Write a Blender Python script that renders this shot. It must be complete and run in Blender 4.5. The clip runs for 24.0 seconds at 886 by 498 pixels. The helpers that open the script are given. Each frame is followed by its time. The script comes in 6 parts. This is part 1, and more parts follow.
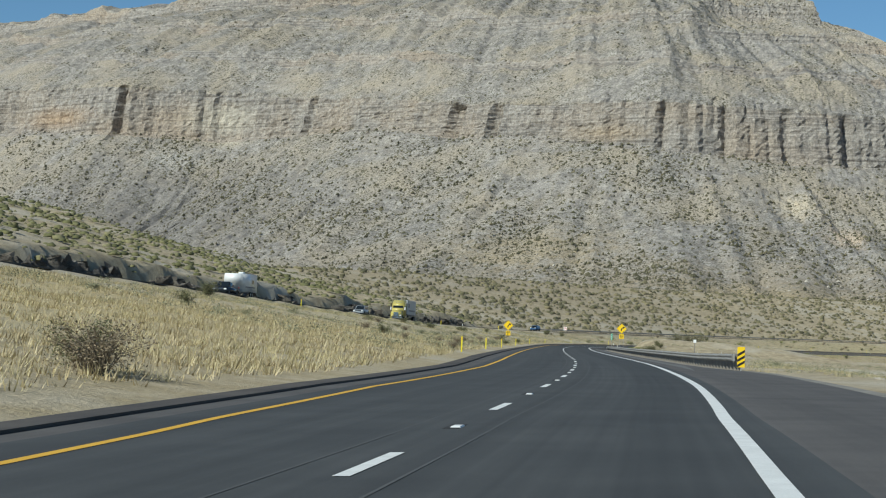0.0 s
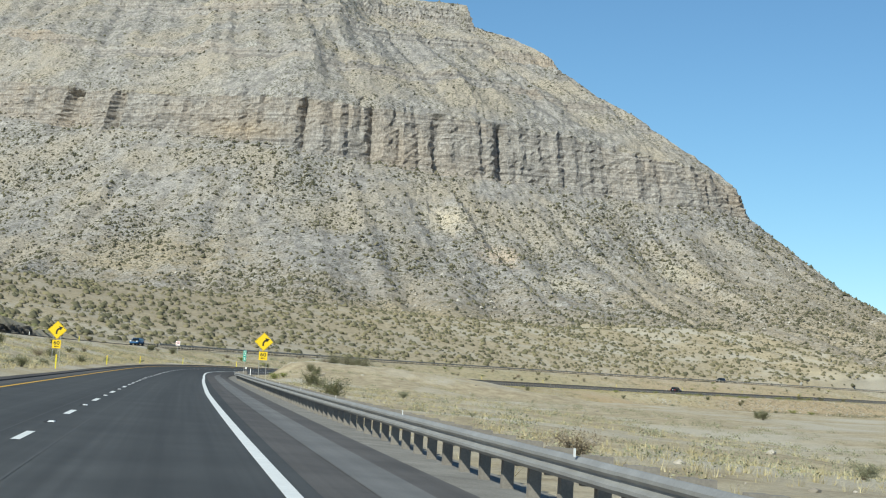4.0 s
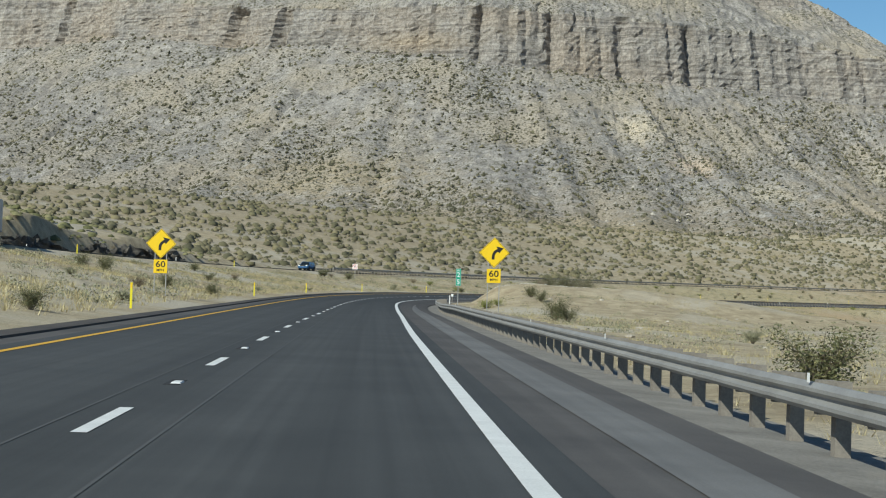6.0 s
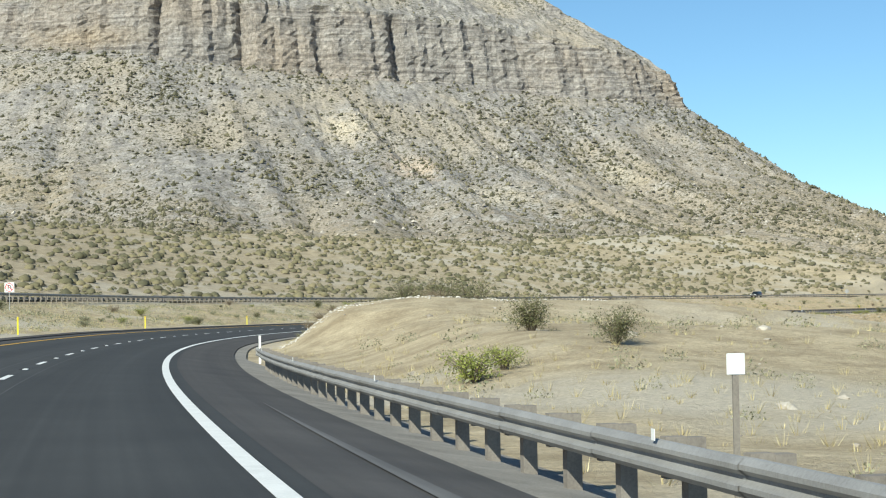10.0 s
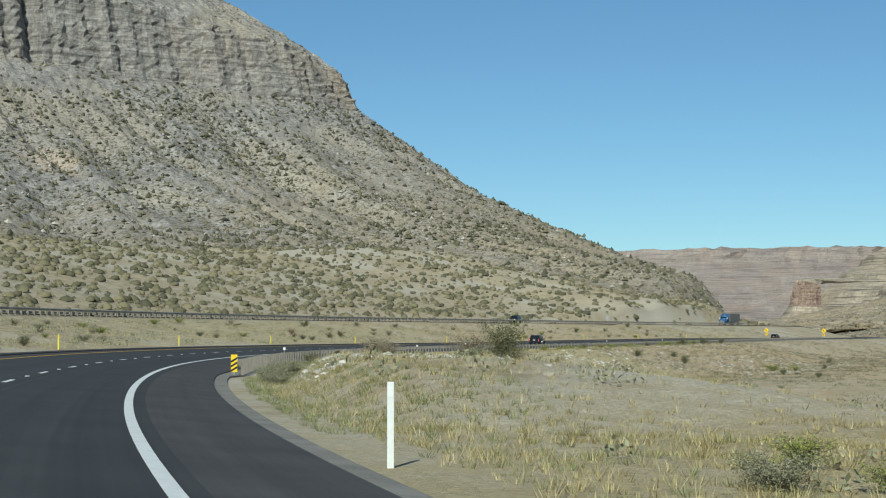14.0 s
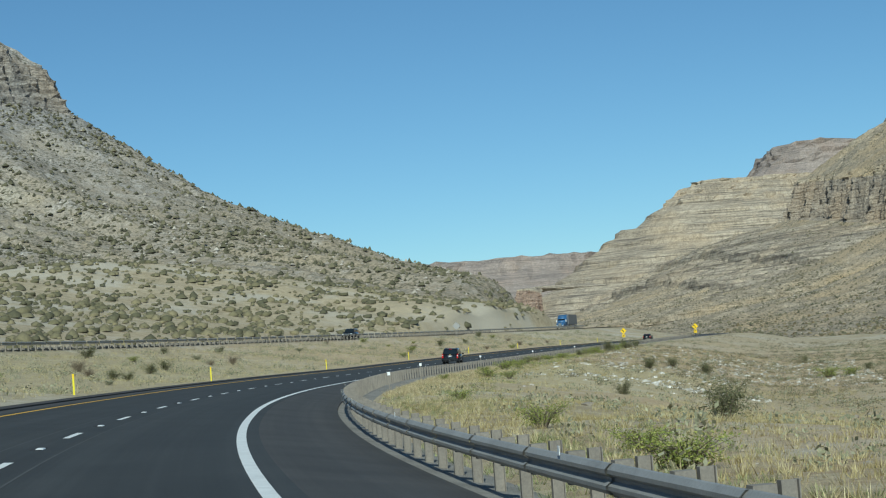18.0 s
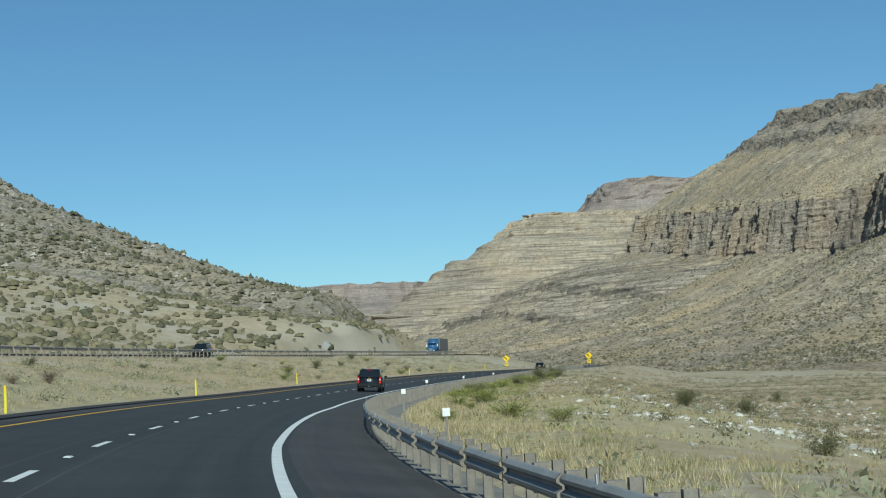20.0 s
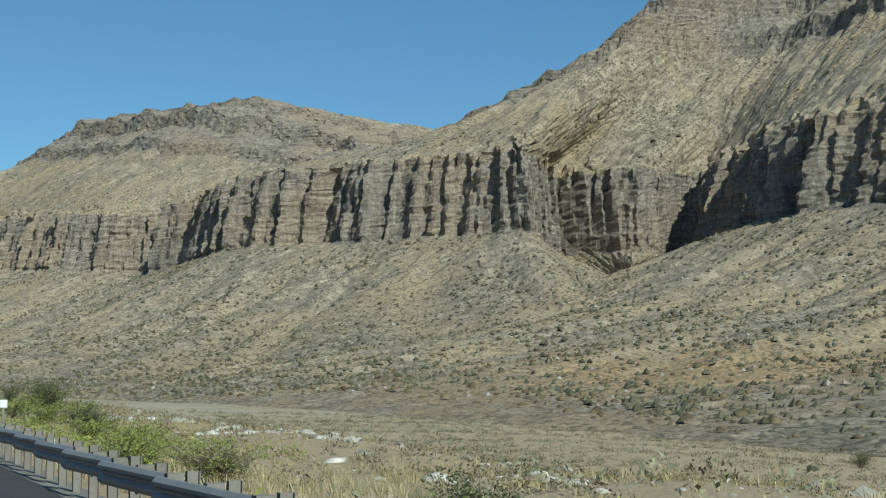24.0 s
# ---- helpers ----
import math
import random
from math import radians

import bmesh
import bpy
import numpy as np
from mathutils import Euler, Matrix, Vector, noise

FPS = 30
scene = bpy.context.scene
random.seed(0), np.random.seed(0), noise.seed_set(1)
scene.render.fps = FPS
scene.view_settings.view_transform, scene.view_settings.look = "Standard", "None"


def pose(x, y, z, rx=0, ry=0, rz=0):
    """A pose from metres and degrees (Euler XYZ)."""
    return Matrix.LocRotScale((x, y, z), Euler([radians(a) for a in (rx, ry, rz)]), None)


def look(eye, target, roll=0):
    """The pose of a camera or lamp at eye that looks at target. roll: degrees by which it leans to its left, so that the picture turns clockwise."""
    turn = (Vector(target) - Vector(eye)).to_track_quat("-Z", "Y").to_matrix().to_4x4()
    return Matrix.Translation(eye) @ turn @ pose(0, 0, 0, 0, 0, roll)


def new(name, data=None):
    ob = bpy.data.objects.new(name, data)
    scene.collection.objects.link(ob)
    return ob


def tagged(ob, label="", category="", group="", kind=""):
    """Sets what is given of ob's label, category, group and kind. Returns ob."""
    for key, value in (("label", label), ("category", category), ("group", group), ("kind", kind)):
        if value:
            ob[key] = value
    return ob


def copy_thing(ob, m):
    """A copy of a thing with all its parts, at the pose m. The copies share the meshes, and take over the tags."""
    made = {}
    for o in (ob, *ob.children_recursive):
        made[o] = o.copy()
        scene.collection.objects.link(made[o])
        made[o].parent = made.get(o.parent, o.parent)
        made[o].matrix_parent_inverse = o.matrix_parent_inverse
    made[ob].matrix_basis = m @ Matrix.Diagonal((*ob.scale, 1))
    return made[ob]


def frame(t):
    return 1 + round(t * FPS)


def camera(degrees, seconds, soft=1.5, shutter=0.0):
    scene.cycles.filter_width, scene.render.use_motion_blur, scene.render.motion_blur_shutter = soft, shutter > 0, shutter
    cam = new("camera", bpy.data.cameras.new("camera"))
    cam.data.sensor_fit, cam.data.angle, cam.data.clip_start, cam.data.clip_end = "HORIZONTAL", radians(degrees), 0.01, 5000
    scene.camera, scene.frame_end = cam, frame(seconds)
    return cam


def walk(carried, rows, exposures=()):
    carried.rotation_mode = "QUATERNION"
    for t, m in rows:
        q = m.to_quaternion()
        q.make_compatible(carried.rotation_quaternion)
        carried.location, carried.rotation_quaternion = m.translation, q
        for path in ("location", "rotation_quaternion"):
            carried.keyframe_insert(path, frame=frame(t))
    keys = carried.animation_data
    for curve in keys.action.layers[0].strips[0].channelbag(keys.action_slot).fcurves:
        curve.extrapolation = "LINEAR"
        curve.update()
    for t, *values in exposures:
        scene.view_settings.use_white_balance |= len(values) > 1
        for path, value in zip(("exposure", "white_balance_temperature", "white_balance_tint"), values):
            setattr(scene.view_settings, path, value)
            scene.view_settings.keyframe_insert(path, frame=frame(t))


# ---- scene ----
# Desert interstate in a limestone gorge: the camera rides in the right-hand lane of the carriageway.
ROWS = (
    # seconds, x, y, z, heading clockwise from +y, tilt up, lean
    (0.0, 0.0, 0.0, 1.09, -8.526, 2.984, 1.996),
    (0.2, -0.015, 6.295, 1.135, -8.705, 1.768, 2.452),
    (0.5, -0.1, 15.728, 1.197, -7.924, 0.077, 3.136),
    (1.0, -0.417, 31.428, 1.283, -9.227, 0.76, 3.641),
    (1.1, -0.508, 34.564, 1.298, -9.62, -0.192, 3.597),
    (1.3, -0.717, 40.835, 1.326, -8.287, -1.74, 3.507),
    (1.5, -0.963, 47.102, 1.351, -8.852, 0.314, 3.417),
    (2.0, -1.75, 62.754, 1.4, -8.359, 1.31, 4.113),
    (2.4, -2.553, 75.263, 1.428, -8.408, 2.352, 4.66),
    (2.5, -2.791, 78.387, 1.432, -6.087, 2.708, 4.796),
    (3.0, -3.981, 94.009, 1.452, 2.006, 3.476, 5.29),
    (3.5, -5.294, 109.619, 1.459, 4.262, 4.093, 3.837),
    (4.0, -6.644, 125.223, 1.458, 3.961, 4.255, 3.451),
    (4.5, -7.968, 140.824, 1.449, 3.792, 4.417, 3.065),
    (5.0, -9.258, 156.428, 1.437, 3.618, 4.579, 2.678),
    (5.5, -10.514, 172.039, 1.421, 3.441, 4.741, 2.292),
    (6.0, -11.738, 187.663, 1.403, -1.799, 1.336, 1.869),
    (6.3, -12.457, 197.046, 1.393, -4.873, 0.777, 1.056),
    (6.5, -12.932, 203.304, 1.386, -6.913, 0.556, 0.514),
    (7.0, -14.102, 218.958, 1.37, -8.519, 0.39, 1.432),
    (7.1, -14.334, 222.089, 1.367, -7.928, 0.206, 1.776),
    (7.5, -15.256, 234.618, 1.357, -6.364, 1.639, 3.155),
    (7.6, -15.486, 237.751, 1.355, -5.334, -0.035, 2.207),
    (8.0, -16.401, 250.28, 1.349, -4.321, 1.76, -1.583),
    (8.1, -16.629, 253.413, 1.348, -3.972, 1.517, -1.723),
    (8.5, -17.536, 265.94, 1.346, -2.403, 2.243, -2.281),
    (9.0, -18.635, 281.598, 1.349, -0.18, 2.353, -1.652),
    (9.5, -19.665, 297.256, 1.356, 2.876, 2.251, 0.877),
    (9.7, -20.05, 303.52, 1.36, 5.666, 2.134, 0.147),
    (9.8, -20.236, 306.652, 1.362, 6.903, 1.881, -0.218),
    (10.0, -20.593, 312.917, 1.367, 9.123, 2.236, -0.947),
    (10.5, -21.378, 328.581, 1.381, 11.459, 2.092, -0.243),
    (11.0, -21.959, 344.245, 1.395, 12.681, 2.184, -0.01),
    (11.5, -22.264, 359.905, 1.409, 14.159, 2.275, 0.222),
    (12.0, -22.226, 375.557, 1.422, 15.892, 2.366, 0.454),
    (12.5, -21.781, 391.195, 1.43, 17.803, 2.457, 0.687),
    (13.0, -20.894, 406.81, 1.435, 18.826, 2.021, 0.505),
    (13.5, -19.54, 422.389, 1.435, 20.864, 2.824, -0.303),
    (14.0, -17.69, 437.921, 1.43, 22.447, 3.026, -0.009),
    (14.5, -15.329, 453.398, 1.42, 24.279, 3.258, -1.743),
    (15.0, -12.485, 468.815, 1.406, 26.456, 2.802, -2.407),
    (15.5, -9.2, 484.172, 1.391, 28.11, 2.813, -1.631),
    (16.0, -5.515, 499.467, 1.377, 30.05, 2.891, -1.36),
    (16.5, -1.457, 514.693, 1.366, 32.146, 2.975, -2.686),
    (16.7, 0.275, 520.756, 1.363, 32.87, 3.364, -2.069),
    (16.8, 1.165, 523.78, 1.361, 32.6, 3.532, -1.761),
    (17.0, 2.997, 529.813, 1.359, 30.872, 3.784, -1.145),
    (17.5, 7.887, 544.784, 1.355, 31.389, 3.508, -4.56),
    (18.0, 13.249, 559.564, 1.354, 32.578, 3.561, -4.206),
    (18.5, 19.115, 574.114, 1.358, 33.885, 3.613, -3.853),
    (19.0, 25.495, 588.412, 1.363, 35.238, 3.666, -3.499),
    (19.5, 32.392, 602.442, 1.371, 36.635, 3.718, -3.146),
    (20.0, 39.81, 616.186, 1.378, 38.584, 4.2, -2.673),
    (20.5, 47.74, 629.637, 1.385, 40.588, 4.205, -3.009),
    (21.0, 56.119, 642.825, 1.391, 42.491, 4.056, -3.442),
    (21.5, 64.875, 655.79, 1.395, 44.682, 4.194, -3.558),
    (22.0, 73.93, 668.569, 1.398, 46.884, 4.244, -3.21),
    (22.5, 83.222, 681.197, 1.4, 48.791, 4.214, -2.669),
    (23.0, 92.728, 693.679, 1.399, 52.285, 4.538, -4.164),
    (23.5, 102.44, 706.014, 1.397, 56.776, 3.211, -1.777),
    (24.0, 112.345, 718.202, 1.394, 63.456, 4.643, 0.263),
)


def aim(x, y, z, yaw, tilt, lean):
    a, b = radians(yaw), radians(tilt)
    way = Vector((math.sin(a) * math.cos(b), math.cos(a) * math.cos(b), math.sin(b)))
    eye = Vector((x, y, z))
    return look(eye, eye + way * 100, lean)


cam = camera(29.42, 24.0, soft=1.15)
EXPOSURES = ((0, 0.0, 6250, -1), (1, 0.38, 6300, -1), (2, 0.48, 6300, -1), (3, 0.58, 6250, -2), (4.5, 0.15, 6250, -1), (6, 0.05, 6300, -1), (7, 0.4, 6250, -1), (8, 0.55, 6300, -1), (9, 0.57, 6350, -1), (10.5, 0.45, 6450, -1), (13, 0.02, 6250, -3), (17, -0.12, 5900, -7), (20, -0.15, 5850, -8), (24, -0.1, 5850, -8))
walk(cam, [(r[0], aim(*r[1:])) for r in ROWS], EXPOSURES)

# ---- light ----
SUN_FROM, SUN_UP = radians(-145), radians(36)      # azimuth clockwise from +y, height
world = bpy.data.worlds.new("sky")
scene.world = world
world.use_nodes = True
wn = world.node_tree.nodes
sky = wn.new("ShaderNodeTexSky")
sky.sky_type, sky.sun_disc = "NISHITA", False
sky.sun_elevation, sky.sun_rotation = SUN_UP, SUN_FROM
sky.altitude, sky.air_density, sky.dust_density, sky.ozone_density = 1500, 1.0, 0.0, 4.2
wn["Background"].inputs["Strength"].default_value = 0.086
clear = wn.new("ShaderNodeMix")                     # a clear, dry desert sky is a little deeper blue
clear.data_type, clear.blend_type = "RGBA", "MULTIPLY"
clear.inputs[0].default_value, clear.inputs[7].default_value = 1.0, (0.90, 1.0, 1.02, 1)
world.node_tree.links.new(sky.outputs[0], clear.inputs[6])
world.node_tree.links.new(clear.outputs[2], wn["Background"].inputs["Color"])
lamp = bpy.data.lights.new("sun", "SUN")
lamp.energy, lamp.angle, lamp.color = 4.6, radians(0.55), (1.0, 0.955, 0.88)
sun = new("sun", lamp)
sun_way = Vector((math.sin(SUN_FROM) * math.cos(SUN_UP), math.cos(SUN_FROM) * math.cos(SUN_UP), math.sin(SUN_UP)))
sun.matrix_world = look(sun_way * 900, (0, 0, 0))

# ---- materials ----
def shader(name, rough=0.9, metal=0.0):
    m = bpy.data.materials.new(name)
    m.use_nodes = True
    b = m.node_tree.nodes["Principled BSDF"]
    b.inputs["Roughness"].default_value, b.inputs["Metallic"].default_value = rough, metal
    return m, m.node_tree.nodes, m.node_tree.links, b


def ramp(nodes, links, fac, stops):
    r = nodes.new("ShaderNodeValToRGB")
    el = r.color_ramp.elements
    while len(el) < len(stops):
        el.new(0.5)
    for e, (p, c) in zip(el, stops):
        e.position, e.color = p, (*c, 1)
    links.new(fac, r.inputs[0])
    return r.outputs[0]


def grain(nodes, links, scale, detail=6, rough=0.6, stretch=None, warp=0.0):
    n = nodes.new("ShaderNodeTexNoise")
    n.inputs["Scale"].default_value, n.inputs["Detail"].default_value, n.inputs["Roughness"].default_value = scale, detail, rough
    n.inputs["Distortion"].default_value = warp
    g = nodes.new("ShaderNodeNewGeometry")
    if stretch:
        mp = nodes.new("ShaderNodeMapping")
        mp.inputs["Scale"].default_value = stretch
        links.new(g.outputs["Position"], mp.inputs[0])
        links.new(mp.outputs[0], n.inputs["Vector"])
    else:
        links.new(g.outputs["Position"], n.inputs["Vector"])
    return n.outputs[0]


def blend(nodes, links, fac, a, b, how="MIX"):
    x = nodes.new("ShaderNodeMix")
    x.data_type, x.blend_type = "RGBA", how
    for sock, v in ((x.inputs[0], fac), (x.inputs[6], a), (x.inputs[7], b)):
        if isinstance(v, (int, float)):
            sock.default_value = v
        elif isinstance(v, tuple):
            sock.default_value = (*v, 1)
        else:
            links.new(v, sock)
    return x.outputs[2]


def relief(nodes, links, bsdf, height, strength, distance):
    u = nodes.new("ShaderNodeBump")
    u.inputs["Strength"].default_value, u.inputs["Distance"].default_value = strength, distance
    links.new(height, u.inputs["Height"])
    links.new(u.outputs[0], bsdf.inputs["Normal"])


def mottled(name, a, b, scale=3.0, rough=0.85, metal=0.0, bump=0.2, dist=0.01, fine=None):
    """A surface between two colours, varied coarsely and finely, with a light relief."""
    m, n, l, s = shader(name, rough, metal)
    coarse, f = grain(n, l, scale, 5, 0.6), grain(n, l, fine or scale * 9, 4, 0.7)
    mid = n.new("ShaderNodeMath")
    mid.operation = "MULTIPLY_ADD"
    l.new(f, mid.inputs[0])
    mid.inputs[1].default_value = 0.5
    half = n.new("ShaderNodeMath")
    half.operation = "MULTIPLY"
    l.new(coarse, half.inputs[0])
    half.inputs[1].default_value = 0.5
    l.new(half.outputs[0], mid.inputs[2])
    l.new(ramp(n, l, mid.outputs[0], [(0.34, a), (0.66, b)]), s.inputs["Base Color"])
    if bump:
        relief(n, l, s, f, bump, dist)
    return m


def plain(name, c, rough=0.5, metal=0.0, coat=0.0):
    m, n, l, s = shader(name, rough, metal)
    f = grain(n, l, 14, 3)
    l.new(blend(n, l, f, tuple(v * 0.86 for v in c), tuple(min(1, v * 1.1) for v in c)), s.inputs["Base Color"])
    s.inputs["Coat Weight"].default_value = coat
    return m


def rock_material(name, dark, light, warm, strata=0.16, band=0.5, stains=(), size=1.0, cracked=0.6):
    """Layered limestone: beds that follow the height, stains that run down, loose scree between."""
    m, n, l, s = shader(name, 0.95)
    beds = grain(n, l, 1.0, 5, 0.65, (0.004, 0.004, strata), 0.3)
    big = grain(n, l, 0.011, 6, 0.62)
    streak = grain(n, l, 1.0, 5, 0.7, (0.2, 0.2, 0.012))
    fine = grain(n, l, 0.55, 8, 0.78)
    c1 = ramp(n, l, beds, [(0.36, dark), (0.50, light), (0.64, tuple(v * 0.86 for v in dark))])
    c2 = ramp(n, l, streak, [(0.35, dark), (0.6, light)])
    c = blend(n, l, band, c2, c1)
    w = ramp(n, l, big, [(0.46, (0, 0, 0)), (0.64, (1, 1, 1))])
    c = blend(n, l, w, c, warm)
    for st in stains:
        c = stain(n, l, c, fine, *st)
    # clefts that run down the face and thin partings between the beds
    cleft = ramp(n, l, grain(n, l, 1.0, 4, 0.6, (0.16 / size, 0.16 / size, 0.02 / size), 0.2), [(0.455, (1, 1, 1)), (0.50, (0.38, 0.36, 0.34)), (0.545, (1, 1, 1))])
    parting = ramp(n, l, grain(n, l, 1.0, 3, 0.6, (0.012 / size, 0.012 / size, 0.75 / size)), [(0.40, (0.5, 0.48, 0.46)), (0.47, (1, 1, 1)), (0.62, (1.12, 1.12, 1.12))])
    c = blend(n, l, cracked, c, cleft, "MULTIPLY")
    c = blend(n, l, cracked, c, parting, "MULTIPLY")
    sp = ramp(n, l, fine, [(0.38, (0.5, 0.5, 0.5)), (0.62, (1.28, 1.28, 1.28))])
    l.new(blend(n, l, 0.85, c, sp, "MULTIPLY"), s.inputs["Base Color"])
    crack = grain(n, l, 1.0, 6, 0.75, (0.10, 0.10, 0.55), 0.6)
    h = n.new("ShaderNodeMath")
    h.operation = "MULTIPLY_ADD"
    l.new(crack, h.inputs[0])
    h.inputs[1].default_value = 1.6
    l.new(fine, h.inputs[2])
    relief(n, l, s, h.outputs[0], 0.9, 1.5)
    return m


def stain(n, l, base, ragged, centre, radii, colour):
    """Lays a patch with a ragged edge over a colour."""
    g = n.new("ShaderNodeNewGeometry")
    mp = n.new("ShaderNodeMapping")
    mp.vector_type = "TEXTURE"
    mp.inputs["Location"].default_value, mp.inputs["Scale"].default_value = centre, radii
    l.new(g.outputs["Position"], mp.inputs[0])
    ln = n.new("ShaderNodeVectorMath")
    ln.operation = "LENGTH"
    l.new(mp.outputs[0], ln.inputs[0])
    ad = n.new("ShaderNodeMath")
    ad.operation = "MULTIPLY_ADD"
    l.new(ragged, ad.inputs[0])
    ad.inputs[1].default_value = 1.6
    l.new(ln.outputs["Value"], ad.inputs[2])
    half = n.new("ShaderNodeMath")
    half.operation = "MULTIPLY"
    l.new(ad.outputs[0], half.inputs[0])
    half.inputs[1].default_value = 0.5
    return blend(n, l, ramp(n, l, half.outputs[0], [(0.45, (0.9, 0.9, 0.9)), (0.85, (0, 0, 0))]), base, colour)


def scree_material(name, dark, light, warm, scale=0.02, stains=(), plant=(0.09, 0.083, 0.048)):
    """Loose scree; stains: washed-out or rusty tongues (centre, radii, colour) with ragged edges."""
    m, n, l, s = shader(name, 0.97)
    big = grain(n, l, scale, 7, 0.6, (1, 1, 0.45), 0.4)
    mid = grain(n, l, 0.14, 6, 0.7)
    fine = grain(n, l, 1.1, 8, 0.8)
    c = ramp(n, l, mid, [(0.38, dark), (0.62, light)])
    w = ramp(n, l, big, [(0.44, (0, 0, 0)), (0.62, (1, 1, 1))])
    c = blend(n, l, w, c, warm)
    for st in stains:
        c = stain(n, l, c, mid, *st)
    sp = ramp(n, l, fine, [(0.36, (0.45, 0.45, 0.45)), (0.64, (1.34, 1.34, 1.34))])
    c = blend(n, l, 0.85, c, sp, "MULTIPLY")
    # fine dry brush, a metre or less across, thick in some places and thin in others
    brush = ramp(n, l, grain(n, l, 0.62, 3, 0.55), [(0.53, (0, 0, 0)), (0.57, (1, 1, 1))])
    thick = ramp(n, l, grain(n, l, 0.03, 3, 0.5), [(0.35, (0.25, 0.25, 0.25)), (0.6, (0.85, 0.85, 0.85))])
    k = blend(n, l, 1.0, brush, thick, "MULTIPLY")
    l.new(blend(n, l, k, c, plant), s.inputs["Base Color"])
    relief(n, l, s, fine, 0.8, 0.6)
    return m


def ground_material(stains=()):
    m, n, l, s = shader("dry_ground", 0.97)
    big, mid, fine = grain(n, l, 0.045, 5, 0.6), grain(n, l, 0.5, 6, 0.7), grain(n, l, 7.0, 7, 0.8)
    c = ramp(n, l, mid, [(0.36, (0.315, 0.248, 0.153)), (0.62, (0.515, 0.425, 0.28))])
    pale = ramp(n, l, big, [(0.48, (0, 0, 0)), (0.62, (1, 1, 1))])
    c = blend(n, l, pale, c, (0.50, 0.44, 0.34))
    for st in stains:
        c = stain(n, l, c, mid, *st)
    sp = ramp(n, l, fine, [(0.35, (0.62, 0.62, 0.62)), (0.65, (1.2, 1.2, 1.2))])
    l.new(blend(n, l, 0.8, c, sp, "MULTIPLY"), s.inputs["Base Color"])
    clod = grain(n, l, 1.8, 5, 0.7)
    h = n.new("ShaderNodeMath")
    h.operation = "MULTIPLY_ADD"
    l.new(clod, h.inputs[0])
    h.inputs[1].default_value = 3.5
    l.new(fine, h.inputs[2])
    relief(n, l, s, h.outputs[0], 0.7, 0.07)
    return m


def asphalt_material(name, a, b, worn=0.5, bend_tone=0.7):
    """Rolled asphalt: streaks and polished wheel tracks along the lanes, coarse aggregate, blotches."""
    m, n, l, s = shader(name, 0.8)
    at = n.new("ShaderNodeAttribute")
    at.attribute_name = "lane"

    def along(scale, sx, sy, detail):
        mp = n.new("ShaderNodeMapping")
        mp.inputs["Scale"].default_value = (sx, sy, 1)
        l.new(at.outputs["Vector"], mp.inputs[0])
        t = n.new("ShaderNodeTexNoise")
        t.inputs["Scale"].default_value, t.inputs["Detail"].default_value = scale, detail
        l.new(mp.outputs[0], t.inputs["Vector"])
        return t.outputs[0]

    big, fine = grain(n, l, 0.35, 5, 0.6), grain(n, l, 45, 4, 0.8)
    c = ramp(n, l, big, [(0.35, a), (0.65, b)])
    tracks = ramp(n, l, along(1.0, 0.9, 0.004, 3), [(0.38, (0.80, 0.80, 0.80)), (0.62, (1.16, 1.16, 1.16))])
    lines = ramp(n, l, along(1.0, 7.0, 0.03, 4), [(0.35, (0.88, 0.88, 0.88)), (0.65, (1.12, 1.12, 1.12))])
    c = blend(n, l, worn, c, tracks, "MULTIPLY")
    c = blend(n, l, worn, c, lines, "MULTIPLY")
    # the colour darkens between 265 and 345 m along, towards the bend
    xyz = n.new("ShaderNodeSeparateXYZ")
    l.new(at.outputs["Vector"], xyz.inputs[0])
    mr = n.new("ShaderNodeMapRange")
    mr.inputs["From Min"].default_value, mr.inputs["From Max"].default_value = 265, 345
    mr.inputs["To Min"].default_value, mr.inputs["To Max"].default_value = 1.0, bend_tone
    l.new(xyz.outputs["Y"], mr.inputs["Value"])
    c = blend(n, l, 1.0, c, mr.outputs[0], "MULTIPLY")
    sp = ramp(n, l, fine, [(0.3, (0.7, 0.7, 0.7)), (0.7, (1.3, 1.3, 1.3))])
    l.new(blend(n, l, 0.6, c, sp, "MULTIPLY"), s.inputs["Base Color"])
    relief(n, l, s, fine, 0.35, 0.004)
    return m


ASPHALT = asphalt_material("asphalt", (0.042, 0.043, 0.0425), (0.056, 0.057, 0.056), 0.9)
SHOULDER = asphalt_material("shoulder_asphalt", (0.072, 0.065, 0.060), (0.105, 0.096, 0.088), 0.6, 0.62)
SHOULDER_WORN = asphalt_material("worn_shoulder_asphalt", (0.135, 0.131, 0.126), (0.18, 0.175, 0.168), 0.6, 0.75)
GRAVEL = mottled("gravel", (0.14, 0.128, 0.112), (0.31, 0.288, 0.255), 0.8, 0.95, 0, 0.7, 0.03, 22)
SEAM = mottled("pale_seam", (0.066, 0.068, 0.068), (0.088, 0.089, 0.088), 1.5, 0.85)
WHITE = mottled("white_road_paint", (0.62, 0.62, 0.60), (0.82, 0.82, 0.80), 2.5, 0.6, 0, 0.1, 0.002, 40)
YELLOW = mottled("yellow_road_paint", (0.62, 0.34, 0.02), (0.80, 0.46, 0.04), 2.5, 0.6, 0, 0.1, 0.002, 40)
